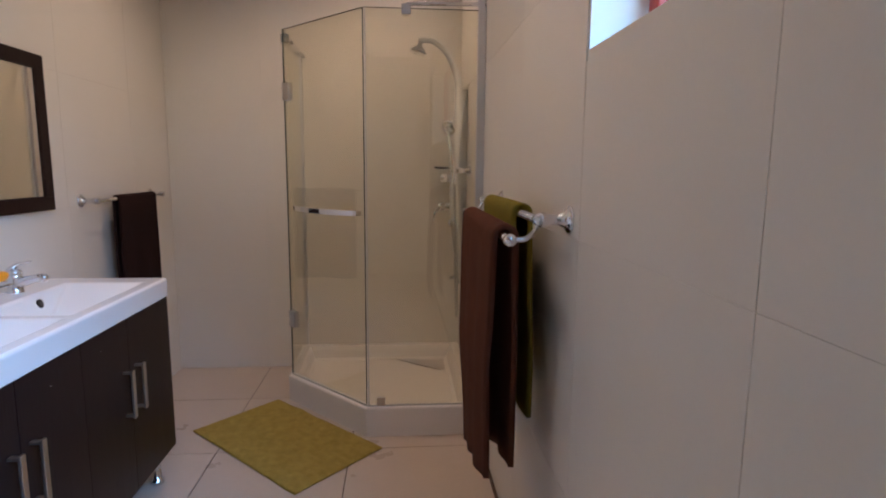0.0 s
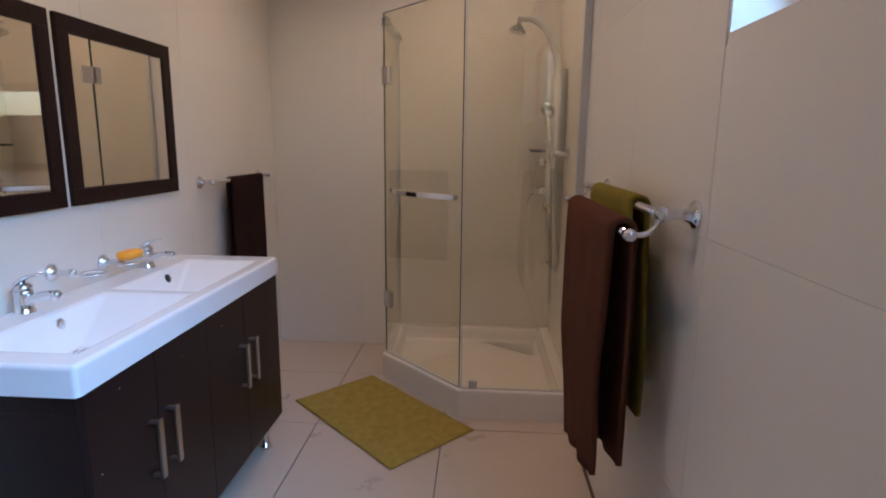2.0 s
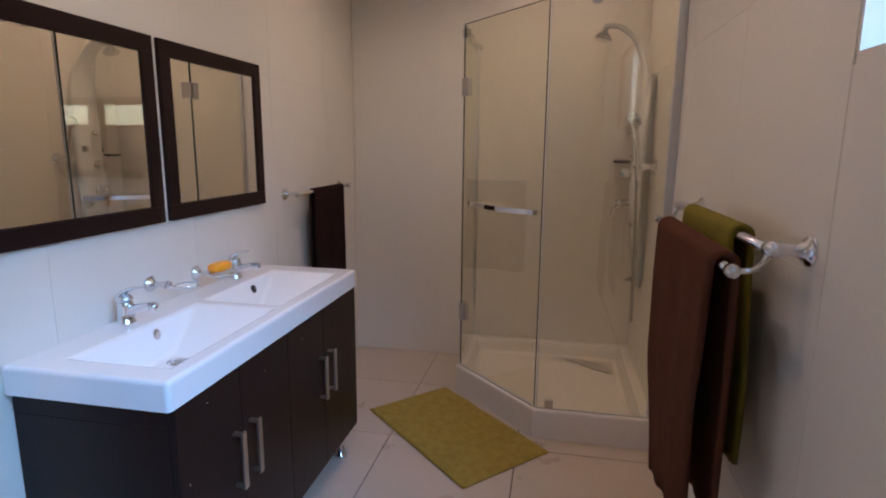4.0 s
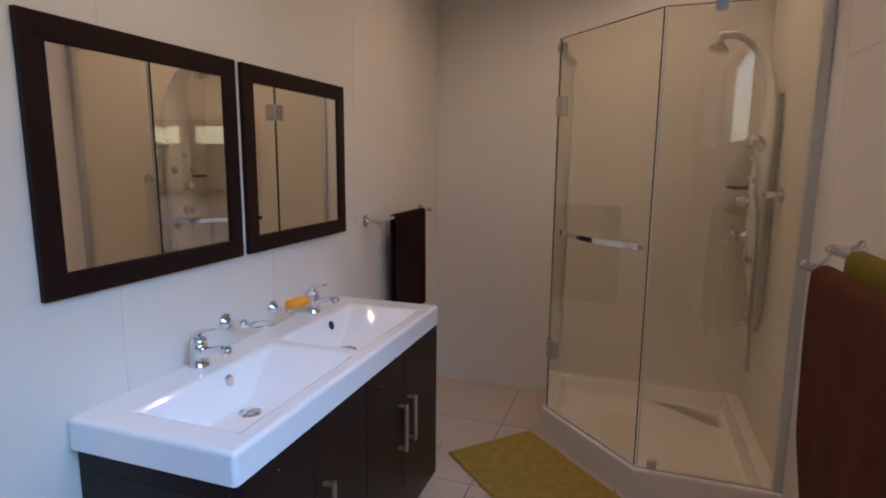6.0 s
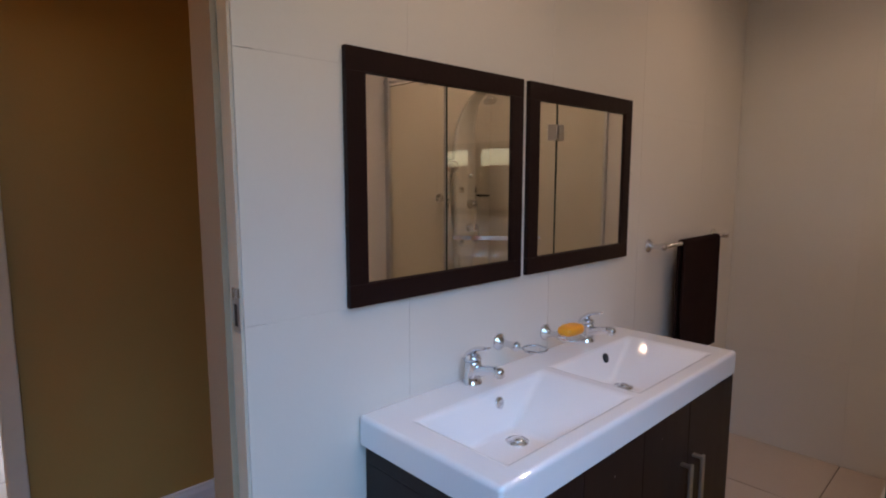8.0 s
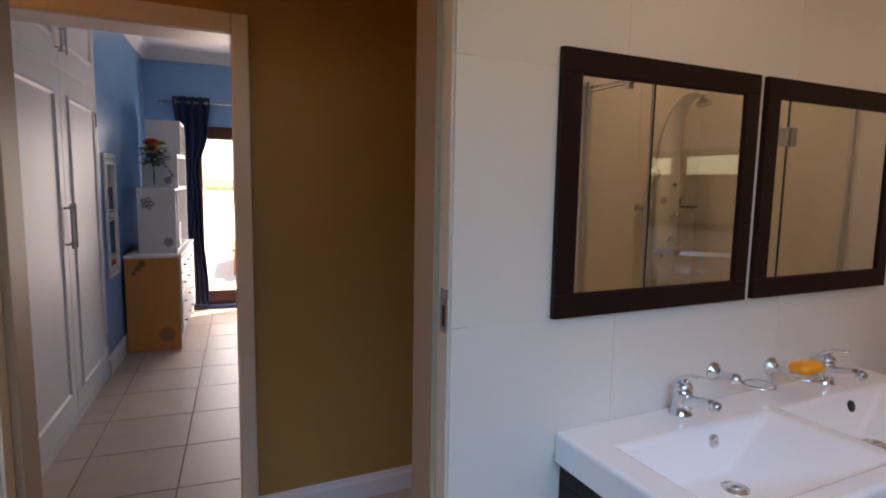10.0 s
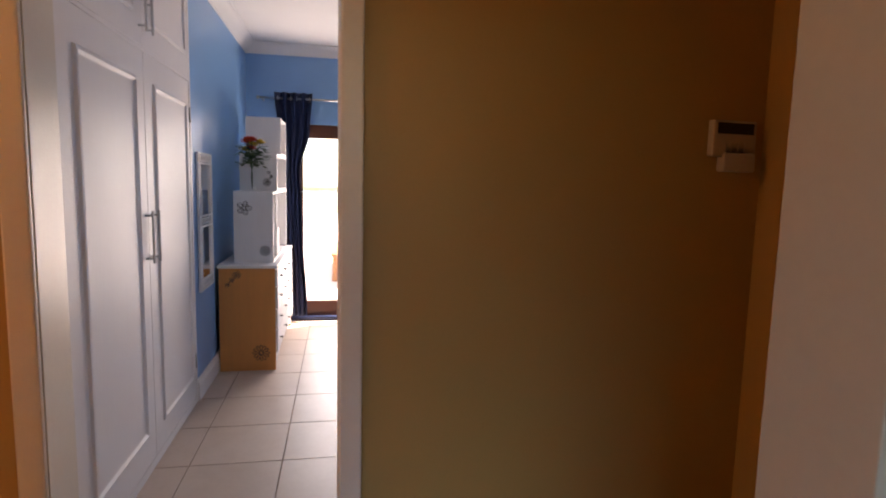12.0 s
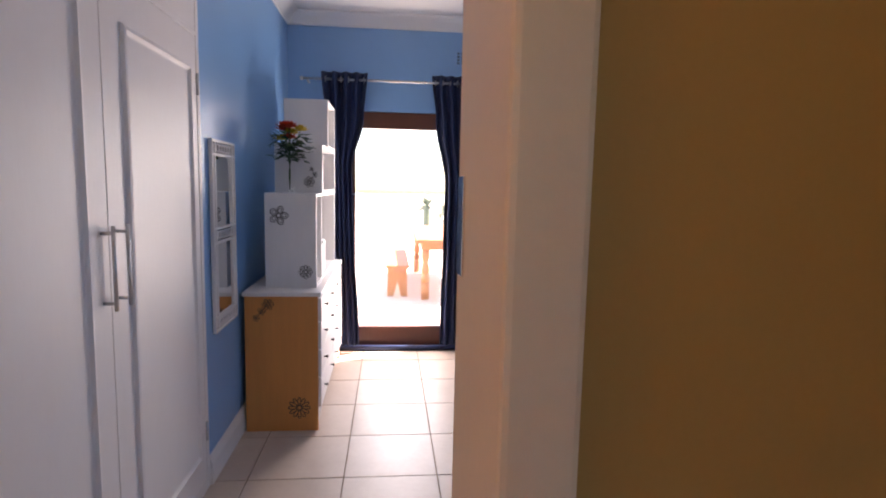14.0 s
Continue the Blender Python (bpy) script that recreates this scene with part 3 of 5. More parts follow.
rail_r = thing("double_towel_rail", (XR, 2.08, 1.19), "chrome double towel rail with curved arms", "towel rail")
for y in (1.650, 2.505):
    part("post", flange(None, (XR, y, 1.190), (-1, 0, 0), 0.033), M_CHROME, rail_r, smooth=True)
    part("arm", tb(curve_pts([(XR - 0.075, y, 1.186), (XR - 0.083, y, 1.163), (XR - 0.105, y, 1.145), (XR - 0.140, y, 1.143)], 18), 0.006, 10), M_CHROME, rail_r, smooth=True)
    part("end_knob", turned((XR - 0.140, y - 0.022, 1.143), (0, 1, 0), ((0, 0.002), (0.004, 0.012), (0.012, 0.015), (0.030, 0.015), (0.040, 0.011))), M_CHROME, rail_r, smooth=True)
    part("end_knob", turned((XR - 0.074, y - 0.018, 1.190), (0, 1, 0), ((0, 0.002), (0.004, 0.011), (0.012, 0.014), (0.028, 0.014), (0.036, 0.010))), M_CHROME, rail_r, smooth=True)
part("back_bar", tb([(XR - 0.074, 1.650, 1.190), (XR - 0.074, 2.505, 1.190)], 0.010), M_CHROME, rail_r, smooth=True)
part("front_bar", tb([(XR - 0.140, 1.650, 1.143), (XR - 0.140, 2.505, 1.143)], 0.010), M_CHROME, rail_r, smooth=True)
towel("bath_towel", "chocolate brown terry bath towel hanging over the front bar", M_BROWNTOWEL, (1.700, 2.310), (XR - 0.140, 1.143), 0.490, 0.520, 0.026, 0.014, 2.1, 2.4, 0.0, 0.006, 0.07, 0.016, 0.42)
towel("olive_towel", "olive green terry towel hanging over the back bar", M_OLIVE, (1.830, 2.310), (XR - 0.072, 1.190), 0.640, 0.650, 0.022, 0.012, 4.0, 2.0, 0.22, 0.005)

# ---- bath mat ----
def bath_mat():
    c, du, dv = Vector((-0.535, 2.973, 0)), Vector((-0.601, 0.588, 0)), Vector((0.342, 0.360, 0))
    bm = bmesh.new()
    n, m = 84, 40
    g = {}
    for i in range(n + 1):
        for j in range(m + 1):
            s, t = i / n - 0.5, j / m - 0.5
            edge = min(0.5 - abs(s), (0.5 - abs(t)) * 0.6)
            z = 0.004 + min(1, edge * 40) * (0.008 + 0.0035 * math.sin((t + 0.5) * m * 1.9) + 0.003 * noise.noise((s * 40, t * 30, 0)))
            p = c + du * s + dv * t
            w = 0.006 * noise.noise((s * 6, t * 6, 3.0))
            g[i, j] = bm.verts.new((p.x + w, p.y + w, z))
    for i in range(n):
        for j in range(m):
            bm.faces.new((g[i, j], g[i + 1, j], g[i + 1, j + 1], g[i, j + 1]))
    return bm


tagged(part("bath_mat", bath_mat(), M_MAT, smooth=True, solid=0.004), "mustard green ribbed cotton bath mat on the tiles", "bath mat")

# ---- shower ----
TA, TB, TC, TD, TE = (-0.615, YF), (-0.604, 3.450), (-0.148, 2.978), (XR, 2.979), (XR, YF)
TZ = 0.150


def poly_prism(bm, pts, z0, z1, r=0.0):
    lo = [bm.verts.new((x, y, z0)) for x, y in pts]
    hi = [bm.verts.new((x, y, z1)) for x, y in pts]
    bm.faces.new(lo[::-1])
    bm.faces.new(hi)
    n = len(pts)
    for k in range(n):
        bm.faces.new((lo[k], lo[(k + 1) % n], hi[(k + 1) % n], hi[k]))
    return bm


def inset(pts, d):
    """A convex outline moved inwards by d."""
    c = Vector((sum(p[0] for p in pts) / len(pts), sum(p[1] for p in pts) / len(pts)))
    out = []
    n = len(pts)
    for k in range(n):
        p0, p1, p2 = Vector(pts[k - 1]), Vector(pts[k]), Vector(pts[(k + 1) % n])
        def line(a, b):
            t = (b - a).normalized()
            m = Vector((-t.y, t.x))
            if (c - a).dot(m) < 0: m = -m
            return a + m * d, t
        a, ta = line(p0, p1)
        b, tb_ = line(p1, p2)
        den = ta.x * tb_.y - ta.y * tb_.x
        s = ((b.x - a.x) * tb_.y - (b.y - a.y) * tb_.x) / den
        out.append(tuple(a + ta * s))
    return out


def shower_tray():
    pts = [TA, TB, TC, TD, TE]
    bm = bmesh.new()
    rings = []
    for d, z in ((0.0, 0.0), (0.0, TZ - 0.010), (0.003, TZ - 0.003), (0.010, TZ), (0.050, TZ), (0.058, TZ - 0.004), (0.068, TZ - 0.025), (0.085, TZ - 0.070), (0.105, TZ - 0.082), (0.30, TZ - 0.086)):
        rings.append([bm.verts.new((x, y, z)) for x, y in (inset(pts, d) if d else pts)])
    for a, b in zip(rings, rings[1:]):
        for k in range(5):
            bm.faces.new((a[k], a[(k + 1) % 5], b[(k + 1) % 5], b[k]))
    bm.faces.new(rings[-1])
    bm.faces.new(rings[0][::-1])
    return bm


tray = thing("shower_tray", (-0.1, 3.4, 0), "white acrylic neo-angle corner shower tray with a raised rim", "shower tray")
part("tray", shower_tray(), M_ACRYLIC, tray)
part("drain_cover", poly_prism(bmesh.new(), [(-0.015, 3.905), (0.085, 3.925), (0.275, 3.80), (0.290, 3.700), (0.270, 3.690)], TZ - 0.086, TZ - 0.078), M_STEEL, tray, "brushed steel drain cover", bevel=0.002)

GT = 2.008
B, C, D = Vector(inset([TA, TB, TC, TD, TE], 0.022)[1]), Vector(inset([TA, TB, TC, TD, TE], 0.022)[2]), Vector((XR, 3.001))
A = Vector((B.x - 0.004, YF))
encl = thing("shower_enclosure", (-0.1, 3.4, TZ), "frameless clear glass corner shower enclosure with chrome fittings", "shower enclosure")


def pane(a, b, z0, z1, th=0.008):
    t = (b - a).normalized()
    n = Vector((-t.y, t.x)) * th / 2
    return poly_prism(bmesh.new(), [tuple(a + n), tuple(b + n), tuple(b - n), tuple(a - n)], z0, z1)


def edge_strip(a, w, th, z0, z1):
    return bx(a.x - w / 2, a.x + w / 2, a.y - th / 2, a.y + th / 2, z0, z1)


dirBC = (C - B).normalized()
for n, a, b, l in (("side_pane", A, B + Vector((0, 0.006)), "clear fixed side pane"), ("glass_door", B + dirBC * 0.008, C - dirBC * 0.008, "clear glass shower door"), ("fixed_pane", C + Vector((0.008, 0)), D - Vector((0.018, 0)), "clear fixed front pane")):
    ob = part(n, pane(a, b, TZ + 0.006, GT), M_GLASS, encl, l)
    ob.visible_shadow = False
# dark polished edges and the clear seals at the joints
part("door_edge", edge_strip(C - dirBC * 0.006, 0.005, 0.008, TZ + 0.006, GT), M_EDGE, encl, "dark polished glass edge")
part("hinge_edge", edge_strip(B + dirBC * 0.002, 0.007, 0.008, TZ + 0.006, GT), M_EDGE, encl, "dark polished glass edge")
part("pane_seal", edge_strip(C + Vector((0.006, 0)), 0.006, 0.010, TZ + 0.006, GT), M_SEAL, encl, "clear plastic seal")
part("side_top_edge", pane(A, B, GT, GT + 0.002), M_EDGE, encl)
part("front_top_edge", pane(C, D - Vector((0.018, 0)), GT, GT + 0.002), M_EDGE, encl)
part("side_stay_bar", tb([(B.x + 0.016, B.y + 0.03, GT - 0.040), (B.x + 0.016, YF, GT - 0.030)], 0.013), M_CHROME, encl, "round chrome stay bar", smooth=True)
part("side_stay_clamp", bx(B.x - 0.014, B.x + 0.032, B.y + 0.010, B.y + 0.050, GT - 0.062, GT - 0.018, 0.003), M_CHROME, encl, "square chrome clamp")
part("door_top_edge", pane(B + dirBC * 0.008, C - dirBC * 0.008, GT, GT + 0.002), M_EDGE, encl)
part("door_sill", pane(B, C, TZ, TZ + 0.010, 0.014), M_SEAL, encl, "clear sweep seal under the door")
part("front_sill", pane(C, D, TZ, TZ + 0.007, 0.014), M_SEAL, encl)
part("side_sill", pane(A, B, TZ, TZ + 0.007, 0.014), M_SEAL, encl)
part("wall_channel", bx(XR - 0.036, XR, D.y - 0.016, D.y + 0.016, TZ, GT + 0.06, 0.003), M_ALU, encl, "satin aluminium wall channel")
part("wall_channel", bx(A.x - 0.012, A.x + 0.012, YF - 0.022, YF, TZ, GT, 0.002), M_ALU, encl, "satin aluminium wall channel")
perp = Vector((-dirBC.y, dirBC.x))


def oriented(bm, at, t, w, d, h):
    n = Vector((-t.y, t.x))
    return poly_prism(bm, [tuple(at + t * w / 2 + n * d / 2), tuple(at - t * w / 2 + n * d / 2), tuple(at - t * w / 2 - n * d / 2), tuple(at + t * w / 2 - n * d / 2)], h[0], h[1])


for z in (0.474, 1.694):
    hg = oriented(bmesh.new(), B + dirBC * 0.030, dirBC, 0.050, 0.030, (z - 0.045, z + 0.045))
    oriented(hg, B + Vector((0, 0.028)), Vector((0, 1)), 0.046, 0.030, (z - 0.045, z + 0.045))
    h_ = part("hinge", hg, M_STEEL, encl, "square chrome glass hinge", bevel=0.003)
    part("pin", tb([(B.x - 0.004, B.y - 0.006, z - 0.046), (B.x - 0.004, B.y - 0.006, z + 0.046)], 0.006, 10), M_CHROME, h_, smooth=True)
# bowed towel-bar handle on the door
hl, hr = B + dirBC * 0.10, C - dirBC * 0.055
out = -perp if perp.y > 0 else perp
hb = bmesh.new()
mid = []
for k in range(17):
    s = k / 16
    p = hl.lerp(hr, s) + out * (0.020 + 0.042 * math.sin(math.pi * s))
    mid.append(p)
vs = [[hb.verts.new((p.x + out.x * o, p.y + out.y * o, 1.092 + z)) for o, z in ((-0.005, -0.013), (0.006, -0.013), (0.006, 0.013), (-0.005, 0.013))] for p in mid]
for a, b in zip(vs, vs[1:]):
    for k in range(4):
        hb.faces.new((a[k], a[(k + 1) % 4], b[(k + 1) % 4], b[k]))
hb.faces.new(vs[0])
hb.faces.new(vs[-1][::-1])
hd = part("door_handle", hb, M_CHROME, encl, "bowed chrome towel-bar handle", bevel=0.002)
for p in (hl, hr):
    part("standoff", oriented(bmesh.new(), p + out * 0.010, dirBC, 0.030, 0.030, (1.080, 1.104)), M_CHROME, hd, bevel=0.002)
part("glass_clamp", bx(-0.094, -0.054, C.y - 0.014, C.y + 0.016, TZ + 0.004, TZ + 0.045, 0.003), M_STEEL, encl, "small square steel glass clamp")
part("top_clamp", bx(0.03, 0.072, D.y - 0.018, D.y + 0.018, GT - 0.030, GT + 0.018, 0.003), M_CHROME, encl, "square chrome clamp")
sb_ = tb([(0.05, D.y + 0.002, GT + 0.020), (XR - 0.006, D.y + 0.002, GT + 0.028)], 0.009)
part("stay_bar", sb_, M_CHROME, encl, "round chrome stay bar", smooth=True)
part("stay_flange", turned((XR, D.y + 0.002, GT + 0.028), (-1, 0, 0), ((0, 0.024), (0.006, 0.024), (0.010, 0.014), (0.02, 0.012))), M_CHROME, encl, smooth=True)
tp = thing("shower_tower", (XR, 3.685, 0.62), "white bowed shower tower with jets, mixer and overhead rose", "shower tower")
TY = 3.685     # middle of the tower


def bowed_panel():
    """A tall curved panel that arches forward over the user at its top."""
    pts = [Vector((XR - d, 0, z)) for d, z in ((0.018, 0.62), (0.032, 0.85), (0.042, 1.10), (0.040, 1.40), (0.032, 1.62), (0.050, 1.80), (0.105, 1.945), (0.190, 2.022), (0.280, 2.030))]
    ps = curve_pts(pts, 56)
    bm = bmesh.new()
    rings = []
    for i, p in enumerate(ps):
        d = (ps[min(i + 1, len(ps) - 1)] - ps[max(0, i - 1)]).normalized()
        nrm = Vector((-d.z, 0, d.x))
        s = i / (len(ps) - 1)
        half = 0.118 * (0.62 + 0.38 * math.sin(math.pi * min(1, s * 1.3))) * (1 - 0.30 * max(0, s - 0.7) / 0.3)
        deep = 0.018 + 0.034 * math.sin(math.pi * min(1, s * 1.55)) if s < 0.645 else 0.018
        ring = []
        for k in range(12):
            u = -1 + 2 * k / 11
            ring.append(bm.verts.new(p + Vector((0, TY + half * u, 0)) + nrm * deep * (math.sqrt(max(0, 1 - u * u)))))
        for k in (8, 3):
            ring.append(bm.verts.new(p + Vector((0, TY + half * (-1 + 2 * k / 11) * 0.8, 0)) - nrm * 0.010))
        rings.append(ring)
    m = len(rings[0])
    for a, b in zip(rings, rings[1:]):
        for k in range(m):
            bm.faces.new((a[k], a[(k + 1) % m], b[(k + 1) % m], b[k]))
    bm.faces.new(rings[0])
    bm.faces.new(rings[-1][::-1])
    return bm


part("panel_body", bowed_panel(), M_PANEL, tp, smooth=True)
part("backplate", bx(XR - 0.038, XR, TY - 0.05, TY + 0.05, 0.66, 1.75), M_PANEL, tp, bevel=0.004)
rose = part("shower_rose", turned((0.142, TY, 2.020), (-0.25, 0, -1), ((0, 0.010), (0.012, 0.016), (0.020, 0.012), (0.032, 0.020), (0.046, 0.040), (0.060, 0.050), (0.068, 0.050), (0.072, 0.044), (0.072, 0.0)), 22), M_CHROME, tp, "round chrome overhead rose", smooth=True)
for y, sg in ((TY - 0.070, -1), (TY + 0.070, 1)):
    for z in (1.352, 0.980):
        part("jet", turned((XR - 0.074, y, z), (-0.72, 0.69 * sg, 0), ((0, 0.024), (0.010, 0.024), (0.016, 0.018), (0.012, 0.012), (0.016, 0.006), (0.018, 0.0))), M_CHROME, tp, "round chrome body jet", smooth=True)
part("diverter", turned((XR - 0.088, TY, 1.248), (-1, 0, 0), ((0, 0.030), (0.010, 0.030), (0.014, 0.024), (0.024, 0.022), (0.030, 0.027), (0.058, 0.027), (0.064, 0.020), (0.064, 0.0))), M_CHROME, tp, "chrome diverter knob", smooth=True)
mx_ = part("mixer", turned((XR - 0.088, TY, 1.080), (-1, 0, 0), ((0, 0.032), (0.010, 0.032), (0.016, 0.025), (0.048, 0.024), (0.056, 0.028), (0.074, 0.026), (0.078, 0.0))), M_CHROME, tp, "chrome lever mixer", smooth=True)
part("lever", tb([(XR - 0.150, TY, 1.085), (XR - 0.180, TY, 1.045), (XR - 0.192, TY, 0.995)], [0.010, 0.008, 0.006]), M_CHROME, mx_, smooth=True)
part("spout", turned((XR - 0.040, TY, 0.66), (-1, 0, -0.3), ((0, 0.018), (0.03, 0.016), (0.05, 0.014))), M_CHROME, tp, smooth=True)
sd = part("soap_shelf", turned((XR - 0.130, TY + 0.10, 1.300), (0, 0, 1), ((0, 0.03), (0.004, 0.048), (0.016, 0.056), (0.016, 0.052), (0.006, 0.044), (0.006, 0.0))), M_CLEAR, tp, "clear soap shelf", smooth=True)
part("small_jet", turned((XR - 0.050, TY, 0.72), (-1, 0, 0), ((0, 0.012), (0.008, 0.012), (0.014, 0.007), (0.014, 0.0))), M_CHROME, tp, smooth=True)
part("top_knob", turned((XR - 0.080, TY, 1.455), (-1, 0, 0), ((0, 0.012), (0.014, 0.010), (0.018, 0.014), (0.030, 0.014), (0.032, 0.0))), M_CHROME, tp, "small chrome knob", smooth=True)
hs = thing("hand_shower", (XR, 3.465, 1.31), "chrome hand shower in a wall bracket with a hanging hose", "hand shower")
part("bracket", flange(None, (XR, 3.465, 1.294), (-1, 0, 0), 0.034), M_CHROME, hs, smooth=True)
part("cradle", turned((XR - 0.092, 3.465, 1.267), (-0.12, 0, 1), ((0, 0.014), (0.004, 0.019), (0.05, 0.021), (0.055, 0.016))), M_CHROME, hs, smooth=True)
part("grip", tb(curve_pts([(XR - 0.090, 3.465, 1.222), (XR - 0.096, 3.465, 1.325), (XR - 0.108, 3.470, 1.43), (XR - 0.122, 3.475, 1.50)], 21), [0.010 + 0.006 * math.sin(math.pi * i / 21) for i in range(22)]), M_CHROME, hs, smooth=True)
part("head", turned((XR - 0.112, 3.485, 1.528), (-0.55, -0.62, -0.45), ((-0.016, 0.010), (-0.012, 0.030), (0.004, 0.044), (0.016, 0.047), (0.022, 0.042), (0.022, 0.0)), 22), M_CHROME, hs, "round chrome spray head", smooth=True)
part("hose", tb(curve_pts([(XR - 0.090, 3.465, 1.222), (XR - 0.082, 3.465, 1.0), (XR - 0.075, 3.475, 0.75), (XR - 0.068, 3.495, 0.56), (XR - 0.060, 3.535, 0.455), (XR - 0.055, 3.575, 0.56), (XR - 0.055, 3.605, 0.72), (XR - 0.055, 3.620, 0.90)], 84), [0.008] * 85, 10), M_STEEL, hs, "ribbed steel hose", smooth=True)

# ---- corridor ----
XC, XD, CY0, CY1, HC = -2.700, -2.885, -1.9, 2.31, 2.60
DOOR2 = (0.167, 0.924, -0.1, 1.992)
wall_caramel = tagged(part("wall_caramel", slab("x", XD, XC, CY0, CY1 + 0.12, -0.1, 2.9, [DOOR2]), M_OCHRE), "caramel painted corridor wall with a doorway", "wall", kind="structure")
wall_bath_back = tagged(part("wall_bath_back", slab("x", XL - 0.166, XL - 0.160, CY0, CY1, -0.1, HC, [(DOOR1[0] - 0.05, DOOR1[1] + 0.05, -0.1, DOOR1[3] + 0.05)]), M_OCHRE), "caramel painted corridor wall around the bathroom door", "wall", kind="structure")
tagged(part("wall_corridor_end", bx(XC, XL - 0.166, CY1, CY1 + 0.12, -0.1, HC), M_OCHRE), "caramel painted end wall of the corridor", "wall", kind="structure")
tagged(part("wall_corridor_start", bx(XC, XL - 0.166, CY0 - 0.12, CY0, -0.1, HC), M_OCHRE), "caramel painted end wall of the corridor", "wall", kind="structure")
tagged(part("ceiling_corridor", bx(XC, XL - 0.16, CY0, CY1, HC, HC + 0.1), M_CEIL), "white corridor ceiling", "ceiling", kind="structure")
floor_cor = tagged(part("floor_corridor", bx(XD + 0.016, XL - 0.08, CY0, CY1, -0.1, -0.005), M_BEDGROUT), "clay coloured tiled corridor floor with sandy joints", "floor", kind="structure")


def skirting(name, axis, face, sign, u0, u1, h=0.105, d=0.018):
    bm = bmesh.new()
    prof = [(0, 0), (d, 0), (d, h * 0.72), (d * 0.75, h * 0.80), (d * 0.55, h * 0.86), (d * 0.45, h * 0.96), (d * 0.2, h), (0, h)]
    ends = []
    for u in (u0, u1):
        ends.append([bm.verts.new((face + sign * a, u, z) if axis == "x" else (u, face + sign * a, z)) for a, z in prof])
    n = len(prof)
    for k in range(n):
        bm.faces.new((ends[0][k], ends[0][(k + 1) % n], ends[1][(k + 1) % n], ends[1][k]))
    bm.faces.new(ends[0])
    bm.faces.new(ends[1][::-1])
    return tagged(part(name, bm, M_WHITEPAINT), "white painted moulded skirting board", "skirting", kind="structure")


skirting("baseboard_corridor", "x", XC, 1, 0.9645, CY1)
skirting("baseboard_corridor_low", "x", XC, 1, CY0, 0.1145)

tagged(part("wall_bedroom_inner", bx(XD - 0.010, XD, DOOR2[1] + 0.003, 3.1, -0.1, 2.9), M_BLUE), "blue painted inner bedroom wall", "wall", kind="structure")

door_2 = thing("door_2", (XC, 0.54, 0), "open bedroom doorway with a cream painted frame and casing", "doorway", kind="structure")
for y0, y1 in ((DOOR2[1] - 0.022, DOOR2[1] + 0.040), (DOOR2[0] - 0.052, DOOR2[0] + 0.010)):
    part("casing", bx(XC, XC + 0.018, y0, y1, 0, DOOR2[3] + 0.064, 0.006), M_TRIM, door_2)
    yy = DOOR2[1] - 0.012 if y0 > 0.3 else DOOR2[0]
    part("jamb", bx(XD - 0.002, XC - 0.0005, yy, yy + 0.012, 0, DOOR2[3], 0.002), M_TRIM, door_2)
part("casing_head", bx(XC, XC + 0.018, DOOR2[0] + 0.0105, DOOR2[1] - 0.0225, DOOR2[3] - 0.010, DOOR2[3] + 0.064, 0.006), M_TRIM, door_2)
part("jamb_head", bx(XD - 0.002, XC - 0.0005, DOOR2[0] + 0.012, DOOR2[1] - 0.012, DOOR2[3] - 0.012, DOOR2[3]), M_WHITEPAINT, door_2)
part("strike_plate", bx(XD + 0.006, XD + 0.030, DOOR2[1] - 0.0145, DOOR2[1] - 0.011, 1.33, 1.43, 0.001), M_CHROME, door_2, "bright strike plate")

kp = thing("alarm_keypad", (XC, 2.18, 1.51), "ivory plastic alarm keypad with a dark display", "keypad")
part("casing", bx(XC, XC + 0.028, 2.085, 2.255, 1.555, 1.672, 0.006), M_PLASTIC, kp)
part("display", bx(XC + 0.026, XC + 0.030, 2.100, 2.242, 1.628, 1.664, 0.001), M_LCD, kp, "dark glossy display")
part("flap", bx(XC + 0.001, XC + 0.036, 2.125, 2.252, 1.506, 1.568, 0.008), M_PLASTIC, kp, "rounded lower flap")
for i in range(4):
    for j in range(2):
        part("key", bx(XC + 0.027, XC + 0.031, 2.135 + i * 0.024, 2.152 + i * 0.024, 1.585 + j * 0.018, 1.545 + j * 0.018, 0.001), M_PLASTIC, kp)

# an assumed warm lamp on the corridor ceiling, out of sight towards its start
cl = thing("corridor_lamp", (-2.15, -1.1, HC), "assumed round warm corridor ceiling lamp, out of sight", "ceiling light")
part("shade", turned((-2.15, -1.1, HC), (0, 0, -1), ((0, 0.14), (0.03, 0.15), (0.06, 0.12), (0.075, 0.06), (0.08, 0.0)), 24), M_LAMP, cl, smooth=True)
lamp("corridor_light", "POINT", pose(-2.15, -1.1, HC - 0.20), 2.6, (1.0, 0.50, 0.17), soft=0.08)

# ---- bedroom shell ----
# the bedroom is laid out square to itself and then turned five degrees against the corridor
before_bedroom = set(bpy.data.objects)
BEDROOM = pose(-4.928, 0.813, 0, 0, 0, -5.1) @ pose(4.830, -0.536, 0)
XB = -2.755                             # end of the bedroom floor under its doorway
floor_bed = tagged(part("floor_bedroom", bx(-7.0, XB, -0.9, 2.7, -0.1, -0.005), M_BEDGROUT), "clay coloured tiled bedroom floor with sandy joints", "floor", kind="structure")
skirting("baseboard_bedroom", "y", -0.085, 1, -6.96, -4.80, 0.14)
XG, YW, YE, HBED = -6.97, -0.085, 2.7, 2.78
GD = (0.318, 1.46, 0.0, 2.02)            # garden door opening
CLX0, CLX1 = -2.72, -4.80
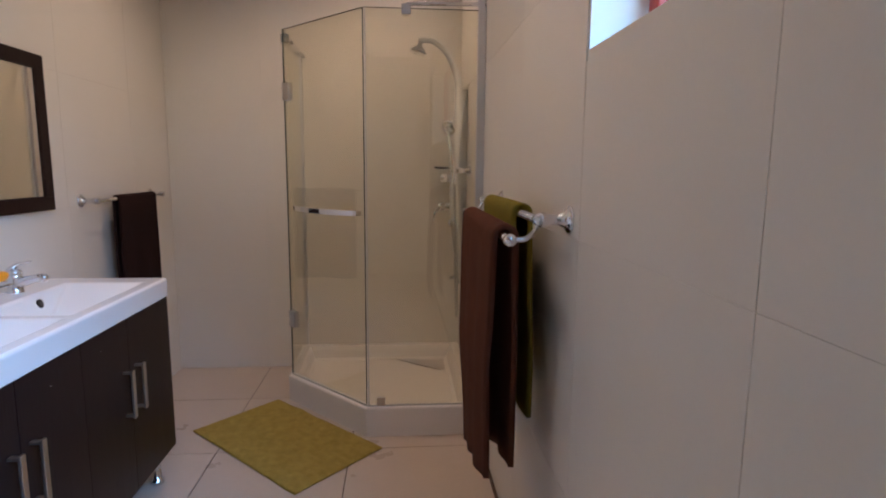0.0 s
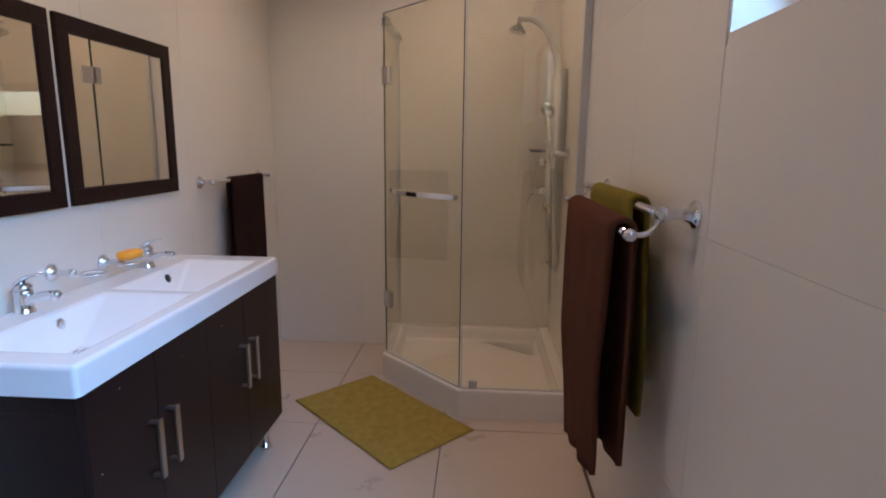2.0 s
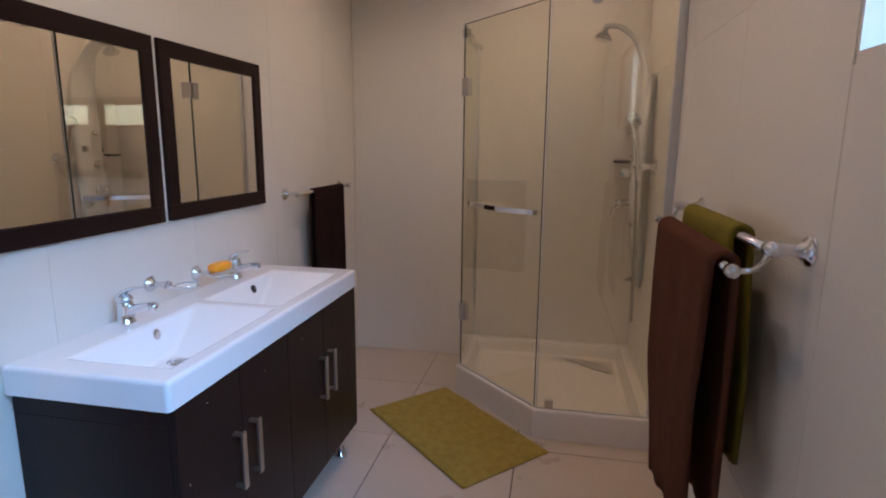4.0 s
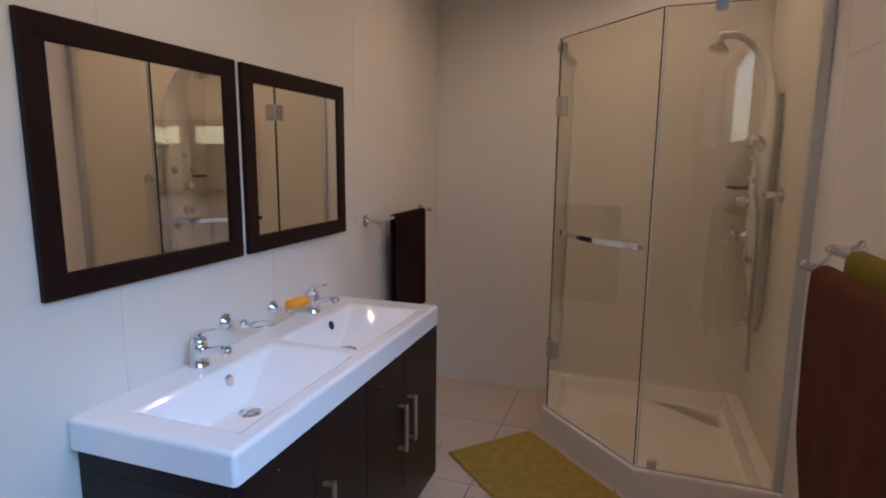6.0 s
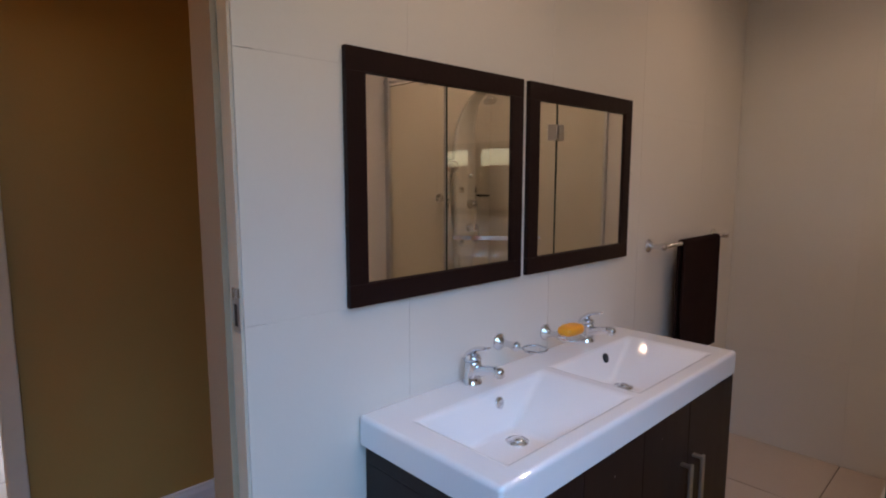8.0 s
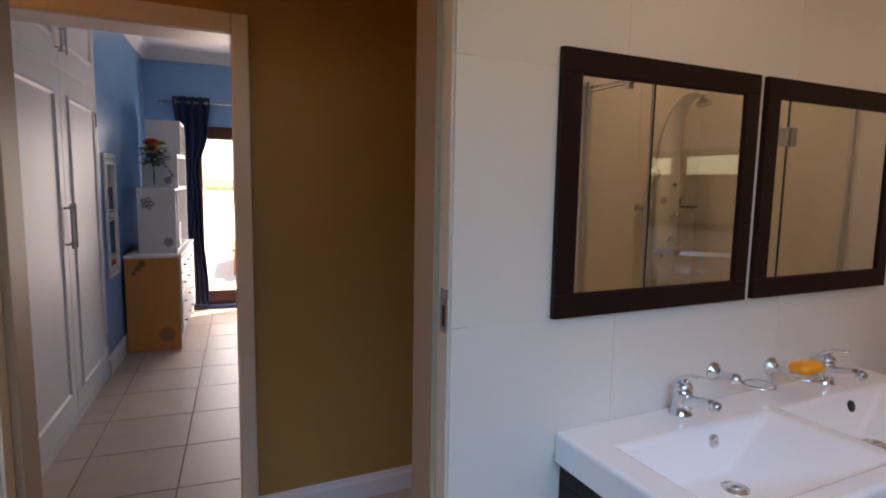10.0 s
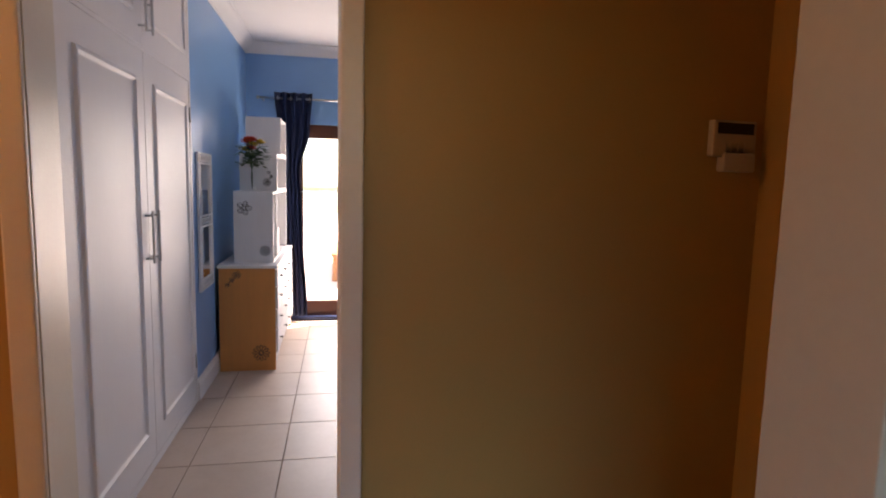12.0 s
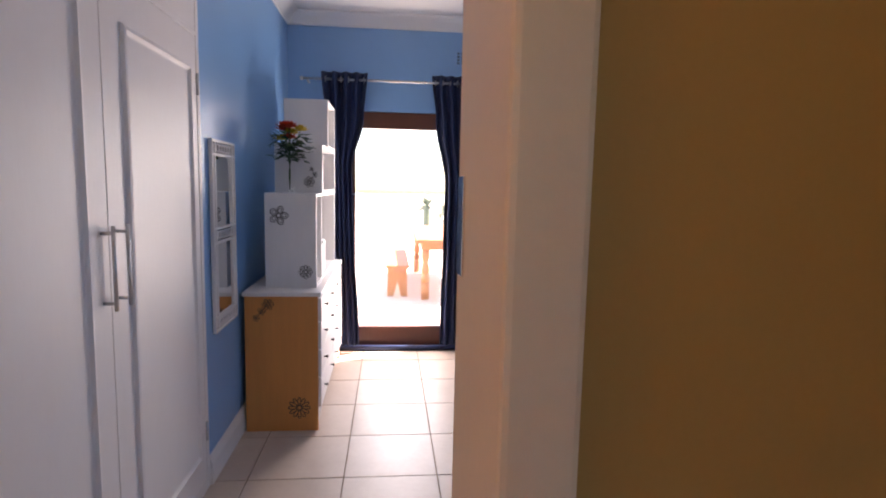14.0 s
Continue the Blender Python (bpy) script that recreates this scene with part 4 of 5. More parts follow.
tagged(part("wall_blue", slab("y", YW - 0.15, YW, XG - 0.2, CLX1, -0.1, 2.9), M_BLUE), "glossy blue painted bedroom wall", "wall", kind="structure")
tagged(part("wall_garden", slab("x", XG - 0.22, XG, YW - 0.15, YE + 0.15, -0.1, 2.9, [(GD[0], GD[1], -0.1, GD[3])]), M_BLUE), "blue painted wall with the garden door", "wall", kind="structure")
tagged(part("wall_bedroom_side", bx(XG - 0.2, -2.85, YE, YE + 0.15, -0.1, 2.9), M_BLUE), "blue painted bedroom wall", "wall", kind="structure")
tagged(part("ceiling_bedroom", bx(XG - 0.2, -2.75, -0.9, YE + 0.15, HBED, HBED + 0.1), M_CEIL), "white bedroom ceiling", "ceiling", kind="structure")
tagged(part("wall_closet_back", bx(CLX1 - 0.1, -2.75, -0.80, -0.72, -0.1, 2.9), M_PLAIN), "plain wall behind the closet", "wall", kind="structure")


def cornice(name, axis, face, sign, u0, u1):
    bm = bmesh.new()
    prof = [(0, -0.10), (0.012, -0.10), (0.016, -0.088), (0.030, -0.070), (0.052, -0.040), (0.074, -0.020), (0.085, -0.014), (0.100, -0.012), (0.100, 0), (0, 0)]
    ends = [[bm.verts.new((face + sign * a, u, HBED + z) if axis == "x" else (u, face + sign * a, HBED + z)) for a, z in prof] for u in (u0, u1)]
    n = len(prof)
    for k in range(n):
        bm.faces.new((ends[0][k], ends[0][(k + 1) % n], ends[1][(k + 1) % n], ends[1][k]))
    return tagged(part(name, bm, M_CEIL), "white moulded ceiling cornice", "cornice", kind="structure")


cornice("trim_cornice_long", "y", YW, 1, XG, -2.90)
cornice("trim_cornice_end", "x", XG, 1, YW, YE)

# ---- closet ----
YC = -0.092
closet = thing("built_in_closet", (-3.9, YC, 0), "white painted built-in closet with panelled doors and steel handles", "closet")
cf = bmesh.new()
for a, b, z0, z1 in ((CLX0, -3.095, 0, HBED), (-4.765, CLX1, 0, HBED), (-3.095, -4.765, 0, 0.045), (-3.095, -4.765, 2.030, 2.048), (-3.095, -4.765, 2.70, HBED)):
    box(cf, b, a, YC - 0.05, YC + 0.012, z0, z1)
part("frame", cf, M_WHITEPAINT, closet, bevel=0.002)
part("side_panel", bx(CLX1, CLX1 + 0.018, -0.72, YC - 0.05, 0, HBED), M_WHITEPAINT, closet)


def closet_door(x0, x1, z0, z1, px0, px1, pz0, pz1, hx, hz):
    """A flush door with a moulded panel; x0 is the edge nearer the corridor."""
    d = part("door", bx(x1 + 0.002, x0 - 0.002, YC - 0.030, YC + 0.010, z0 + 0.002, z1 - 0.002, 0.002), M_WHITEPAINT, closet)
    bm = bmesh.new()
    rings = []
    for inn, y in ((0.0, YC + 0.010), (0.006, YC + 0.020), (0.018, YC + 0.022), (0.028, YC + 0.013), (0.034, YC + 0.0115)):
        rings.append([bm.verts.new(p) for p in ((px0 - inn, y, pz0 + inn), (px1 + inn, y, pz0 + inn), (px1 + inn, y, pz1 - inn), (px0 - inn, y, pz1 - inn))])
    for a, b in zip(rings, rings[1:]):
        for k in range(4):
            bm.faces.new((a[k], a[(k + 1) % 4], b[(k + 1) % 4], b[k]))
    bm.faces.new(rings[-1])
    part("panel_moulding", bm, M_WHITEPAINT, d)
    hb = bmesh.new()
    tube(hb, [(hx, YC + 0.045, hz[0]), (hx, YC + 0.045, hz[1])], 0.006, 10)
    for z in (hz[0] + 0.022, hz[1] - 0.022):
        tube(hb, [(hx, YC + 0.009, z), (hx, YC + 0.046, z)], 0.005, 8)
    part("handle", hb, M_STEEL, d, "brushed steel bar handle", smooth=True)
    return d


d1 = closet_door(-3.095, -3.960, 0.045, 2.030, -3.240, -3.845, 0.195, 1.898, -3.915, (1.035, 1.285))
d2 = closet_door(-3.960, -4.765, 0.045, 2.030, -4.085, -4.690, 0.175, 1.898, -4.005, (1.035, 1.285))
d3 = closet_door(-3.095, -3.960, 2.048, 2.700, -3.240, -3.845, 2.172, 2.630, -3.915, (2.110, 2.270))
d4 = closet_door(-3.960, -4.765, 2.048, 2.700, -4.085, -4.690, 2.172, 2.630, -4.005, (2.110, 2.270))
for x, ds in ((-3.090, d1), (-4.770, d2)):
    for z in (0.28, 1.83):
        part("hinge", tb([(x, YC + 0.012, z - 0.045), (x, YC + 0.012, z + 0.045)], 0.007, 10), M_STEEL, ds, "steel butt hinge", smooth=True)

# ---- white cut-out wall mirror ----
wm = thing("cutout_wall_mirror", (-5.12, YW, 0.70), "tall white wall mirror in a frame with wavy cut-outs", "mirror")
mx0, mx1, mz0, mz1 = -4.895, -5.275, 0.700, 1.615
fr = bmesh.new()
for z0, z1 in ((mz0, mz0 + 0.014), (mz1 - 0.014, mz1), (1.122, 1.134), (1.190, 1.202), (mz0 + 0.064, mz0 + 0.076), (mz1 - 0.076, mz1 - 0.064)):
    box(fr, mx1, mx0, YW + 0.004, YW + 0.022, z0, z1, 0.003)
for x in (mx0, mx1 + 0.014, mx0 - 0.042, mx1 + 0.056):
    box(fr, x - 0.014, x, YW + 0.0045, YW + 0.0215, mz0 + 0.012, mz1 - 0.012, 0.003)
part("frame", fr, M_WHITEPAINT, wm)
sc = bmesh.new()
for side in (mx0 - 0.028, mx1 + 0.028):
    for k in range(16):
        z = mz0 + 0.055 + k * (mz1 - mz0 - 0.11) / 15
        tube(sc, [(side + 0.011 * math.cos(a), YW + 0.013, z + 0.026 * math.sin(a)) for a in (i * math.pi / 6 for i in range(13))], 0.004, 6)
for z in (mz0 + 0.039, mz1 - 0.039, 1.162):
    for k in range(7):
        x = mx0 - 0.06 - k * (abs(mx1 - mx0) - 0.12) / 6
        tube(sc, [(x + 0.026 * math.cos(a), YW + 0.013, z + 0.018 * math.sin(a)) for a in (i * math.pi / 6 for i in range(13))], 0.005, 6)
tagged(part("scrollwork", sc, M_WHITEPAINT, wm, smooth=True), "white scrolled cut-outs", kind="stuff")
for z0, z1 in ((mz0 + 0.075, 1.121), (1.203, mz1 - 0.075)):
    part("mirror_glass", bx(mx1 + 0.050, mx0 - 0.050, YW + 0.006, YW + 0.012, z0, z1), M_MIRROR, wm)
part("backing", bx(mx1 + 0.03, mx0 - 0.03, YW, YW + 0.005, mz0 + 0.02, mz1 - 0.02), M_NAVY, wm)

# ---- chest of drawers ----
CX0, CX1, CYB, CYF, CZ = -5.366, -6.74, -0.055, 0.348, 0.812
chest = thing("chest_of_drawers", (-6.0, 0.17, 0), "orange pine chest with white drawers and a white top", "chest of drawers")
for x in (CX0, CX1 + 0.022):
    sp_ = bmesh.new()
    box(sp_, x - 0.022, x, CYB, CYF, 0, CZ - 0.024)
    part("side", sp_, M_PINE, chest, "orange stained pine side", bevel=0.002)
part("back", bx(CX1, CX0 - 0.022, CYB, CYB + 0.008, 0.05, CZ - 0.024), M_PINE, chest)
part("carcass", bx(CX1 + 0.022, CX0 - 0.022, CYB + 0.01, CYF - 0.006, 0.10, CZ - 0.024), M_WHITEWOOD, chest)
part("top", bx(CX1 - 0.015, CX0 + 0.015, CYB - 0.010, CYF + 0.020, CZ - 0.024, CZ, 0.005), M_WHITEWOOD, chest, "white painted top board")
pl = bmesh.new()
n = 22
for k in range(n):
    a, b = CX0 - 0.022 - (CX0 - CX1 - 0.044) * k / n, CX0 - 0.022 - (CX0 - CX1 - 0.044) * (k + 1) / n
    za, zb = 0.02 + 0.06 * math.sin(math.pi * k / n) ** 0.5, 0.02 + 0.06 * math.sin(math.pi * (k + 1) / n) ** 0.5
    v = [pl.verts.new(p) for p in ((a, CYF - 0.004, za), (b, CYF - 0.004, zb), (b, CYF - 0.004, 0.115), (a, CYF - 0.004, 0.115), (a, CYF - 0.022, za), (b, CYF - 0.022, zb), (b, CYF - 0.022, 0.115), (a, CYF - 0.022, 0.115))]
    for f in ((0, 1, 2, 3), (7, 6, 5, 4), (0, 4, 5, 1), (2, 6, 7, 3)):
        pl.faces.new([v[i] for i in f])
part("plinth", pl, M_WHITEWOOD, chest, "white plinth with a shallow arch")
zr = [0.125, 0.305, 0.470, 0.635, 0.775]
for r in range(4):
    cols = 4 if r == 3 else 2
    span = (CX0 - CX1 - 0.05) / cols
    for c in range(cols):
        a = CX0 - 0.025 - span * c
        dw = part("drawer", bx(a - span + 0.004, a - 0.004, CYF - 0.004, CYF + 0.016, zr[r] + 0.004, zr[r + 1] - 0.004, 0.004), M_WHITEWOOD, chest)
        for kx in ((a - span / 2,) if r == 3 else (a - span * 0.22, a - span * 0.78)):
            part("knob", turned((kx, CYF + 0.015, (zr[r] + zr[r + 1]) / 2), (0, 1, 0), ((0, 0.005), (0.012, 0.004), (0.016, 0.009), (0.022, 0.009), (0.025, 0.004))), M_DECAL, dw, "small dark knob", smooth=True)


def flower(bm, x, y, z, r, petals, style):
    """A line flower lying flat on a surface that faces +x."""
    def loop(cy, cz, ra, rb, turn, w):
        pts = []
        for i in range(17):
            a = 2 * math.pi * i / 16
            u, v = ra * math.cos(a), rb * math.sin(a)
            pts.append((x, cy + u * math.cos(turn) - v * math.sin(turn), cz + u * math.sin(turn) + v * math.cos(turn)))
        tube(bm, pts, w, 5, False)
    for k in range(petals):
        t = 2 * math.pi * k / petals
        if style == 1:
            loop(y + r * 0.62 * math.cos(t), z + r * 0.62 * math.sin(t), r * 0.38, r * 0.14, t, r * 0.045)
        else:
            loop(y + r * 0.58 * math.cos(t), z + r * 0.58 * math.sin(t), r * 0.36, r * 0.30, t, r * 0.045)
            loop(y + r * 0.55 * math.cos(t), z + r * 0.55 * math.sin(t), r * 0.20, r * 0.15, t, r * 0.035)
    loop(y, z, r * 0.22, r * 0.22, 0, r * 0.06)


def decal(x, y, z, r, petals=8, style=0, stem=None, on="chest of drawers"):
    bm = bmesh.new()
    flower(bm, x + 0.0005, y, z, r, petals, style)
    if stem:
        for yy, zz, rr in stem:
            flower(bm, x + 0.0005, yy, zz, rr, 5, 0)
        tube(bm, [(x + 0.0005, y, z)] + [(x + 0.0005, yy, zz) for yy, zz, rr in stem], 0.002, 5)
    for v in bm.verts:
        v.co.x = x + 0.0004 + (v.co.x - x) * 0.25
    return bm


part("decal", decal(CX0, 0.242, 0.138, 0.062, 12, 1), M_DECAL, chest, "dark round flower decal")
part("decal", decal(CX0, 0.074, 0.742, 0.034, 6, 0, [(0.038, 0.702, 0.024), (0.008, 0.664, 0.022)]), M_DECAL, chest, "dark trailing flower decal")

# ---- stepped shelf boxes on the chest ----
def shelf_box(x0, x1, y0, y1, z0, z1, shelves, label):
    b = thing("shelf_box", ((x0 + x1) / 2, (y0 + y1) / 2, z0), label, "shelf", group="stepped shelf on the chest")
    t = 0.018
    for a in (x0, x1 + t):
        part("side", bx(a - t, a, y0, y1, z0, z1, 0.002), M_WHITEWOOD, b)
    part("back", bx(x1 + t, x0 - t, y0, y0 + 0.008, z0, z1), M_WHITEWOOD, b)
    for z in (z0, z1 - t, *shelves):
        part("board", bx(x1 + t, x0 - t, y0 + 0.008, y1 - 0.001, z, z + t, 0.002), M_WHITEWOOD, b)
    return b


b1 = shelf_box(-5.500, -6.60, 0.034, 0.325, CZ, 1.360, (), "white painted wooden shelf box on the pine chest")
part("divider", bx(-5.78, -5.765, 0.042, 0.323, CZ + 0.018, 1.342), M_WHITEWOOD, b1)
b2 = shelf_box(-5.800, -6.60, 0.034, 0.325, 1.360, 1.662, (), "white painted wooden shelf box, middle step")
b3 = shelf_box(-6.130, -6.60, 0.034, 0.325, 1.662, 1.982, (), "white painted wooden shelf box, top step")
part("decal", decal(-5.500, 0.112, 1.232, 0.058, 5, 0), M_DECAL, b1, "dark flower decal")
part("decal", decal(-5.500, 0.263, 0.905, 0.042, 8, 0), M_DECAL, b1, "dark flower decal")
part("decal", decal(-5.800, 0.244, 1.428, 0.036, 7, 0, [(0.279, 1.473, 0.020), (0.259, 1.508, 0.016)]), M_DECAL, b2, "dark trailing flower decal")
for k, (x, z, h) in enumerate(((-5.83, 0.8305, 0.22), (-5.93, 0.8305, 0.19), (-5.86, 1.3785, 0.17), (-5.95, 1.3785, 0.15), (-6.05, 0.8305, 0.21))):
    f = bx(x - 0.045, x + 0.035, 0.11, 0.308, z, z + h, 0.002)
    tagged(part("paper_file", f, M_PAPER), "white paper file standing in the shelf box", "file", group="files in the shelf")

# ---- vase with artificial flowers ----
vx, vy, vz = -5.650, 0.152, 1.3605
vase = thing("flower_vase", (vx, vy, vz), "clear glass vase with red and yellow artificial flowers", "vase")
part("vase_glass", turned((vx, vy, vz), (0, 0, 1), ((0, 0.0), (0.0, 0.036), (0.006, 0.040), (0.020, 0.030), (0.040, 0.020), (0.072, 0.018), (0.078, 0.024), (0.074, 0.018), (0.042, 0.016), (0.010, 0.026), (0.008, 0.0)), 20), M_CLEAR, vase, smooth=True)
for k in range(5):
    a = k * 0.698
    part("pebble", turned((vx + 0.020 * math.cos(a), vy + 0.024 * math.sin(a), vz + 0.010 + 0.008 * (k % 3)), (0, 0, 1), ((-0.008, 0.002), (-0.004, 0.009), (0.004, 0.009), (0.008, 0.002)), 8), M_PAPER, vase, smooth=True)
rnd = random.Random(5)
for k in range(7):
    ang, sp2 = rnd.uniform(0, 6.28), rnd.uniform(0.015, 0.060)
    tip = (vx + sp2 * math.cos(ang), vy + sp2 * 1.1 * math.sin(ang), vz + rnd.uniform(0.30, 0.385))
    st = part("stem", tb(curve_pts([(vx, vy, vz + 0.015), (vx, vy, vz + 0.16), tip], 12), 0.0025, 6), M_LEAF, vase)
    bl = bmesh.new()
    for ring_ in range(4):
        for j in range(7):
            t = j * 2 * math.pi / 7 + ring_ * 0.4
            r1, tilt = 0.060 - ring_ * 0.008, 0.2 + ring_ * 0.35
            d = Vector((math.cos(t) * math.cos(tilt), math.sin(t) * math.cos(tilt), math.sin(tilt)))
            s = d.cross(Vector((0, 0, 1))).normalized() * 0.017
            p0 = Vector(tip)
            v = [bl.verts.new(p) for p in (p0, p0 + d * r1 * 0.6 + s, p0 + d * r1 + Vector((0, 0, 0.004)), p0 + d * r1 * 0.6 - s)]
            bl.faces.new(v)
    part("bloom", bl, M_PETALRED if k in (0, 1, 2, 5) else M_PETALYEL, vase, "red bloom" if k in (0, 1, 2, 5) else "yellow bloom", solid=0.001)
lf = bmesh.new()
for k in range(150):
    a, r0 = rnd.uniform(0, 6.28), rnd.uniform(0.01, 0.095)
    p = Vector((vx + r0 * math.cos(a), vy + r0 * math.sin(a), vz + rnd.uniform(0.20, 0.35)))
    d = Vector((math.cos(a), math.sin(a), rnd.uniform(-0.6, 0.5))).normalized()
    s = d.cross(Vector((0, 0, 1))).normalized() * rnd.uniform(0.012, 0.020)
    L = rnd.uniform(0.04, 0.065)
    v = [lf.verts.new(q) for q in (p, p + d * L * 0.5 + s, p + d * L, p + d * L * 0.5 - s + Vector((0, 0, -0.004)))]
    lf.faces.new(v)
part("leaves", lf, M_LEAF, vase, "dark green artificial leaves", solid=0.001)

# ---- garden door, curtains, rod, vent ----
gdoor = thing("garden_door", (XG - 0.1, 0.9, 0), "glazed mahogany garden door in full daylight", "door", kind="structure")
for n, y0, y1, z0, z1 in (("stile", GD[0], GD[0] + 0.14, 0.02, GD[3]), ("stile", GD[1] - 0.14, GD[1], 0.02, GD[3]), ("top_rail", GD[0] + 0.14, GD[1] - 0.14, 1.885, GD[3]), ("bottom_rail", GD[0] + 0.14, GD[1] - 0.14, 0.02, 0.195)):
    part(n, bx(XG - 0.075, XG - 0.020, y0, y1, z0, z1, 0.004), M_MAHOG, gdoor)
pn = part("pane", bx(XG - 0.052, XG - 0.046, GD[0] + 0.14, GD[1] - 0.14, 0.195, 1.885), M_GLASS, gdoor)
pn.visible_shadow = False
part("threshold", bx(XG - 0.22, XG + 0.03, GD[0], GD[1], 0.0, 0.020, 0.004), M_MAHOG, gdoor)
sill = bmesh.new()
tube(sill, [(XG + 0.045, 0.30, 0.028), (XG + 0.050, 0.9, 0.026), (XG + 0.045, 1.52, 0.028)], 0.024, 12)
tagged(part("draught_excluder", sill, M_NAVY, smooth=True), "dark rolled draught excluder along the garden door", "draught excluder")
rod = thing("curtain_rod", (XG, 0.85, 2.25), "thin steel curtain rod with brackets", "curtain rod")
part("bar", tb([(XG + 0.085, 0.05, 2.252), (XG + 0.085, 1.75, 2.252)], 0.010), M_STEEL, rod, smooth=True)
part("finial", turned((XG + 0.085, 0.05, 2.252), (0, -1, 0), ((0, 0.010), (0.004, 0.016), (0.020, 0.016), (0.026, 0.006))), M_STEEL, rod, smooth=True)
for y in (0.085, 1.70):
    part("bracket", tb([(XG, y, 2.235), (XG + 0.085, y, 2.238)], 0.008, 8), M_STEEL, rod, smooth=True)


def curtain(edges, label, seed):
    """An eyelet curtain gathered by a tie; edges: rows of height, inner and outer side."""
    bm = bmesh.new()
    rows, nz, n = [], 60, 90
    for i in range(nz + 1):
        z = edges[0][0] + (edges[-1][0] - edges[0][0]) * i / nz
        for (za, a0, a1), (zb, b0, b1) in zip(edges, edges[1:]):
            if zb <= z <= za or za <= z <= zb:
                t = (z - za) / (zb - za)
                t = t * t * (3 - 2 * t)
                lo, hi = a0 + (b0 - a0) * t, a1 + (b1 - a1) * t
                break
        width = hi - lo
        row = []
        for j in range(n + 1):
            s = j / n
            amp = 0.030 * (0.75 + 0.5 * noise.noise((s * 4, z * 0.6, seed)))
            x = XG + 0.085 + amp * math.sin(s * 4 * 2 * math.pi + seed + 0.5 * noise.noise((s * 3, z * 1.3, seed))) + 0.008 * noise.noise((s * 9, z * 4, seed))
            row.append(bm.verts.new((x, lo + width * s + 0.006 * noise.noise((s * 8, z * 2, seed + 9)), z)))
        rows.append(row)
    for a, b in zip(rows, rows[1:]):
        for j in range(n):
            bm.faces.new((a[j], a[j + 1], b[j + 1], b[j]))
    c = thing("curtain", (XG + 0.085, (edges[0][1] + edges[0][2]) / 2, 0), label, "curtain", group="garden door curtains")
    part("cloth", bm, M_NAVY, c, smooth=True, solid=0.003)
    y0, y1 = edges[0][1], edges[0][2]
    for k in range(6):
        y = y0 + (y1 - y0) * (k + 0.5) / 6
        pts = [(XG + 0.085 + 0.022 * math.cos(a), y, 2.252 + 0.022 * math.sin(a)) for a in (i * math.pi / 8 for i in range(17))]
        part("eyelet", tb(pts, 0.004, 6, False), M_STEEL, c, smooth=True)
    return c


cu1 = curtain([(2.310, 0.196, 0.560), (1.95, 0.225, 0.530), (1.55, 0.285, 0.436), (1.25, 0.295, 0.445), (0.06, 0.315, 0.500)], "navy satin eyelet curtain tied back beside the garden door", 1.0)
cu2 = curtain([(2.310, 1.080, 1.44), (1.95, 1.12, 1.44), (1.42, 1.205, 1.42), (1.20, 1.20, 1.42), (0.06, 1.185, 1.43)], "navy satin eyelet curtain tied back beside the garden door", 3.0)
part("tie_hook", turned((XG + 0.13, 0.445, 1.34), (0.2, 1, 0), ((0, 0.006), (0.02, 0.006), (0.026, 0.016), (0.032, 0.016))), M_STEEL, cu1, smooth=True)

vent = thing("wall_vent", (XG, 1.42, 2.5), "blue painted wall vent with rows of square holes", "vent")
holes = [(1.292 + i * 0.034, 1.292 + i * 0.034 + 0.020, 2.426 + j * 0.026, 2.426 + j * 0.026 + 0.015) for i in range(6) for j in range(4)]
part("grille", slab("x", XG, XG + 0.008, 1.278, 1.505, 2.412, 2.534, holes), M_BLUE, vent)
# a black sheet under the grille draws the shade in its holes
part("hollow", bx(XG + 0.0005, XG + 0.002, 1.285, 1.498, 2.419, 2.527), M_BLACK, vent)

# ---- terrace and garden ----
tagged(part("ground", bx(-160, XG - 0.23, -150, 150, -0.35, -0.06), M_GRASS), "sunlit lawn reaching the horizon", "lawn", kind="structure")
# the pale slab runs far past the tiles, standing for glare on the ground
terr = tagged(part("terrace", bx(-90, XG - 0.22, -40, 40, -0.3, -0.012), M_TERRACE), "sunlit clay-tiled terrace, its pale slab run on in place of glaring ground", "terrace", kind="structure")

table = thing("terrace_table", (-10.2, 1.58, 0), "orange pine garden table with turned legs", "table")
part("tabletop", bx(-11.5, -8.98, 1.08, 2.03, 0.715, 0.760, 0.008), M_PINEOUT, table)
part("apron", bx(-11.4, -9.06, 1.15, 1.96, 0.63, 0.715, 0.004), M_PINEOUT, table)
for x in (-9.11, -11.35):
    for y in (1.20, 1.91):
        lg = turned((x, y, 0.0), (0, 0, 1), ((0, 0.052), (0.20, 0.052), (0.205, 0.040), (0.225, 0.052), (0.25, 0.058), (0.29, 0.050), (0.31, 0.034), (0.33, 0.046), (0.36, 0.056), (0.40, 0.050), (0.46, 0.032), (0.50, 0.040), (0.53, 0.052), (0.56, 0.050), (0.63, 0.050)), 16)
        part("leg", lg, M_PINEOUT, table, "turned pine leg", smooth=True)
bench = thing("terrace_bench", (-10.1, 0.86, 0), "orange pine garden bench with notched end boards", "bench")
part("seat", bx(-11.0, -9.22, 0.705, 1.005, 0.375, 0.408, 0.006), M_PINEOUT, bench)
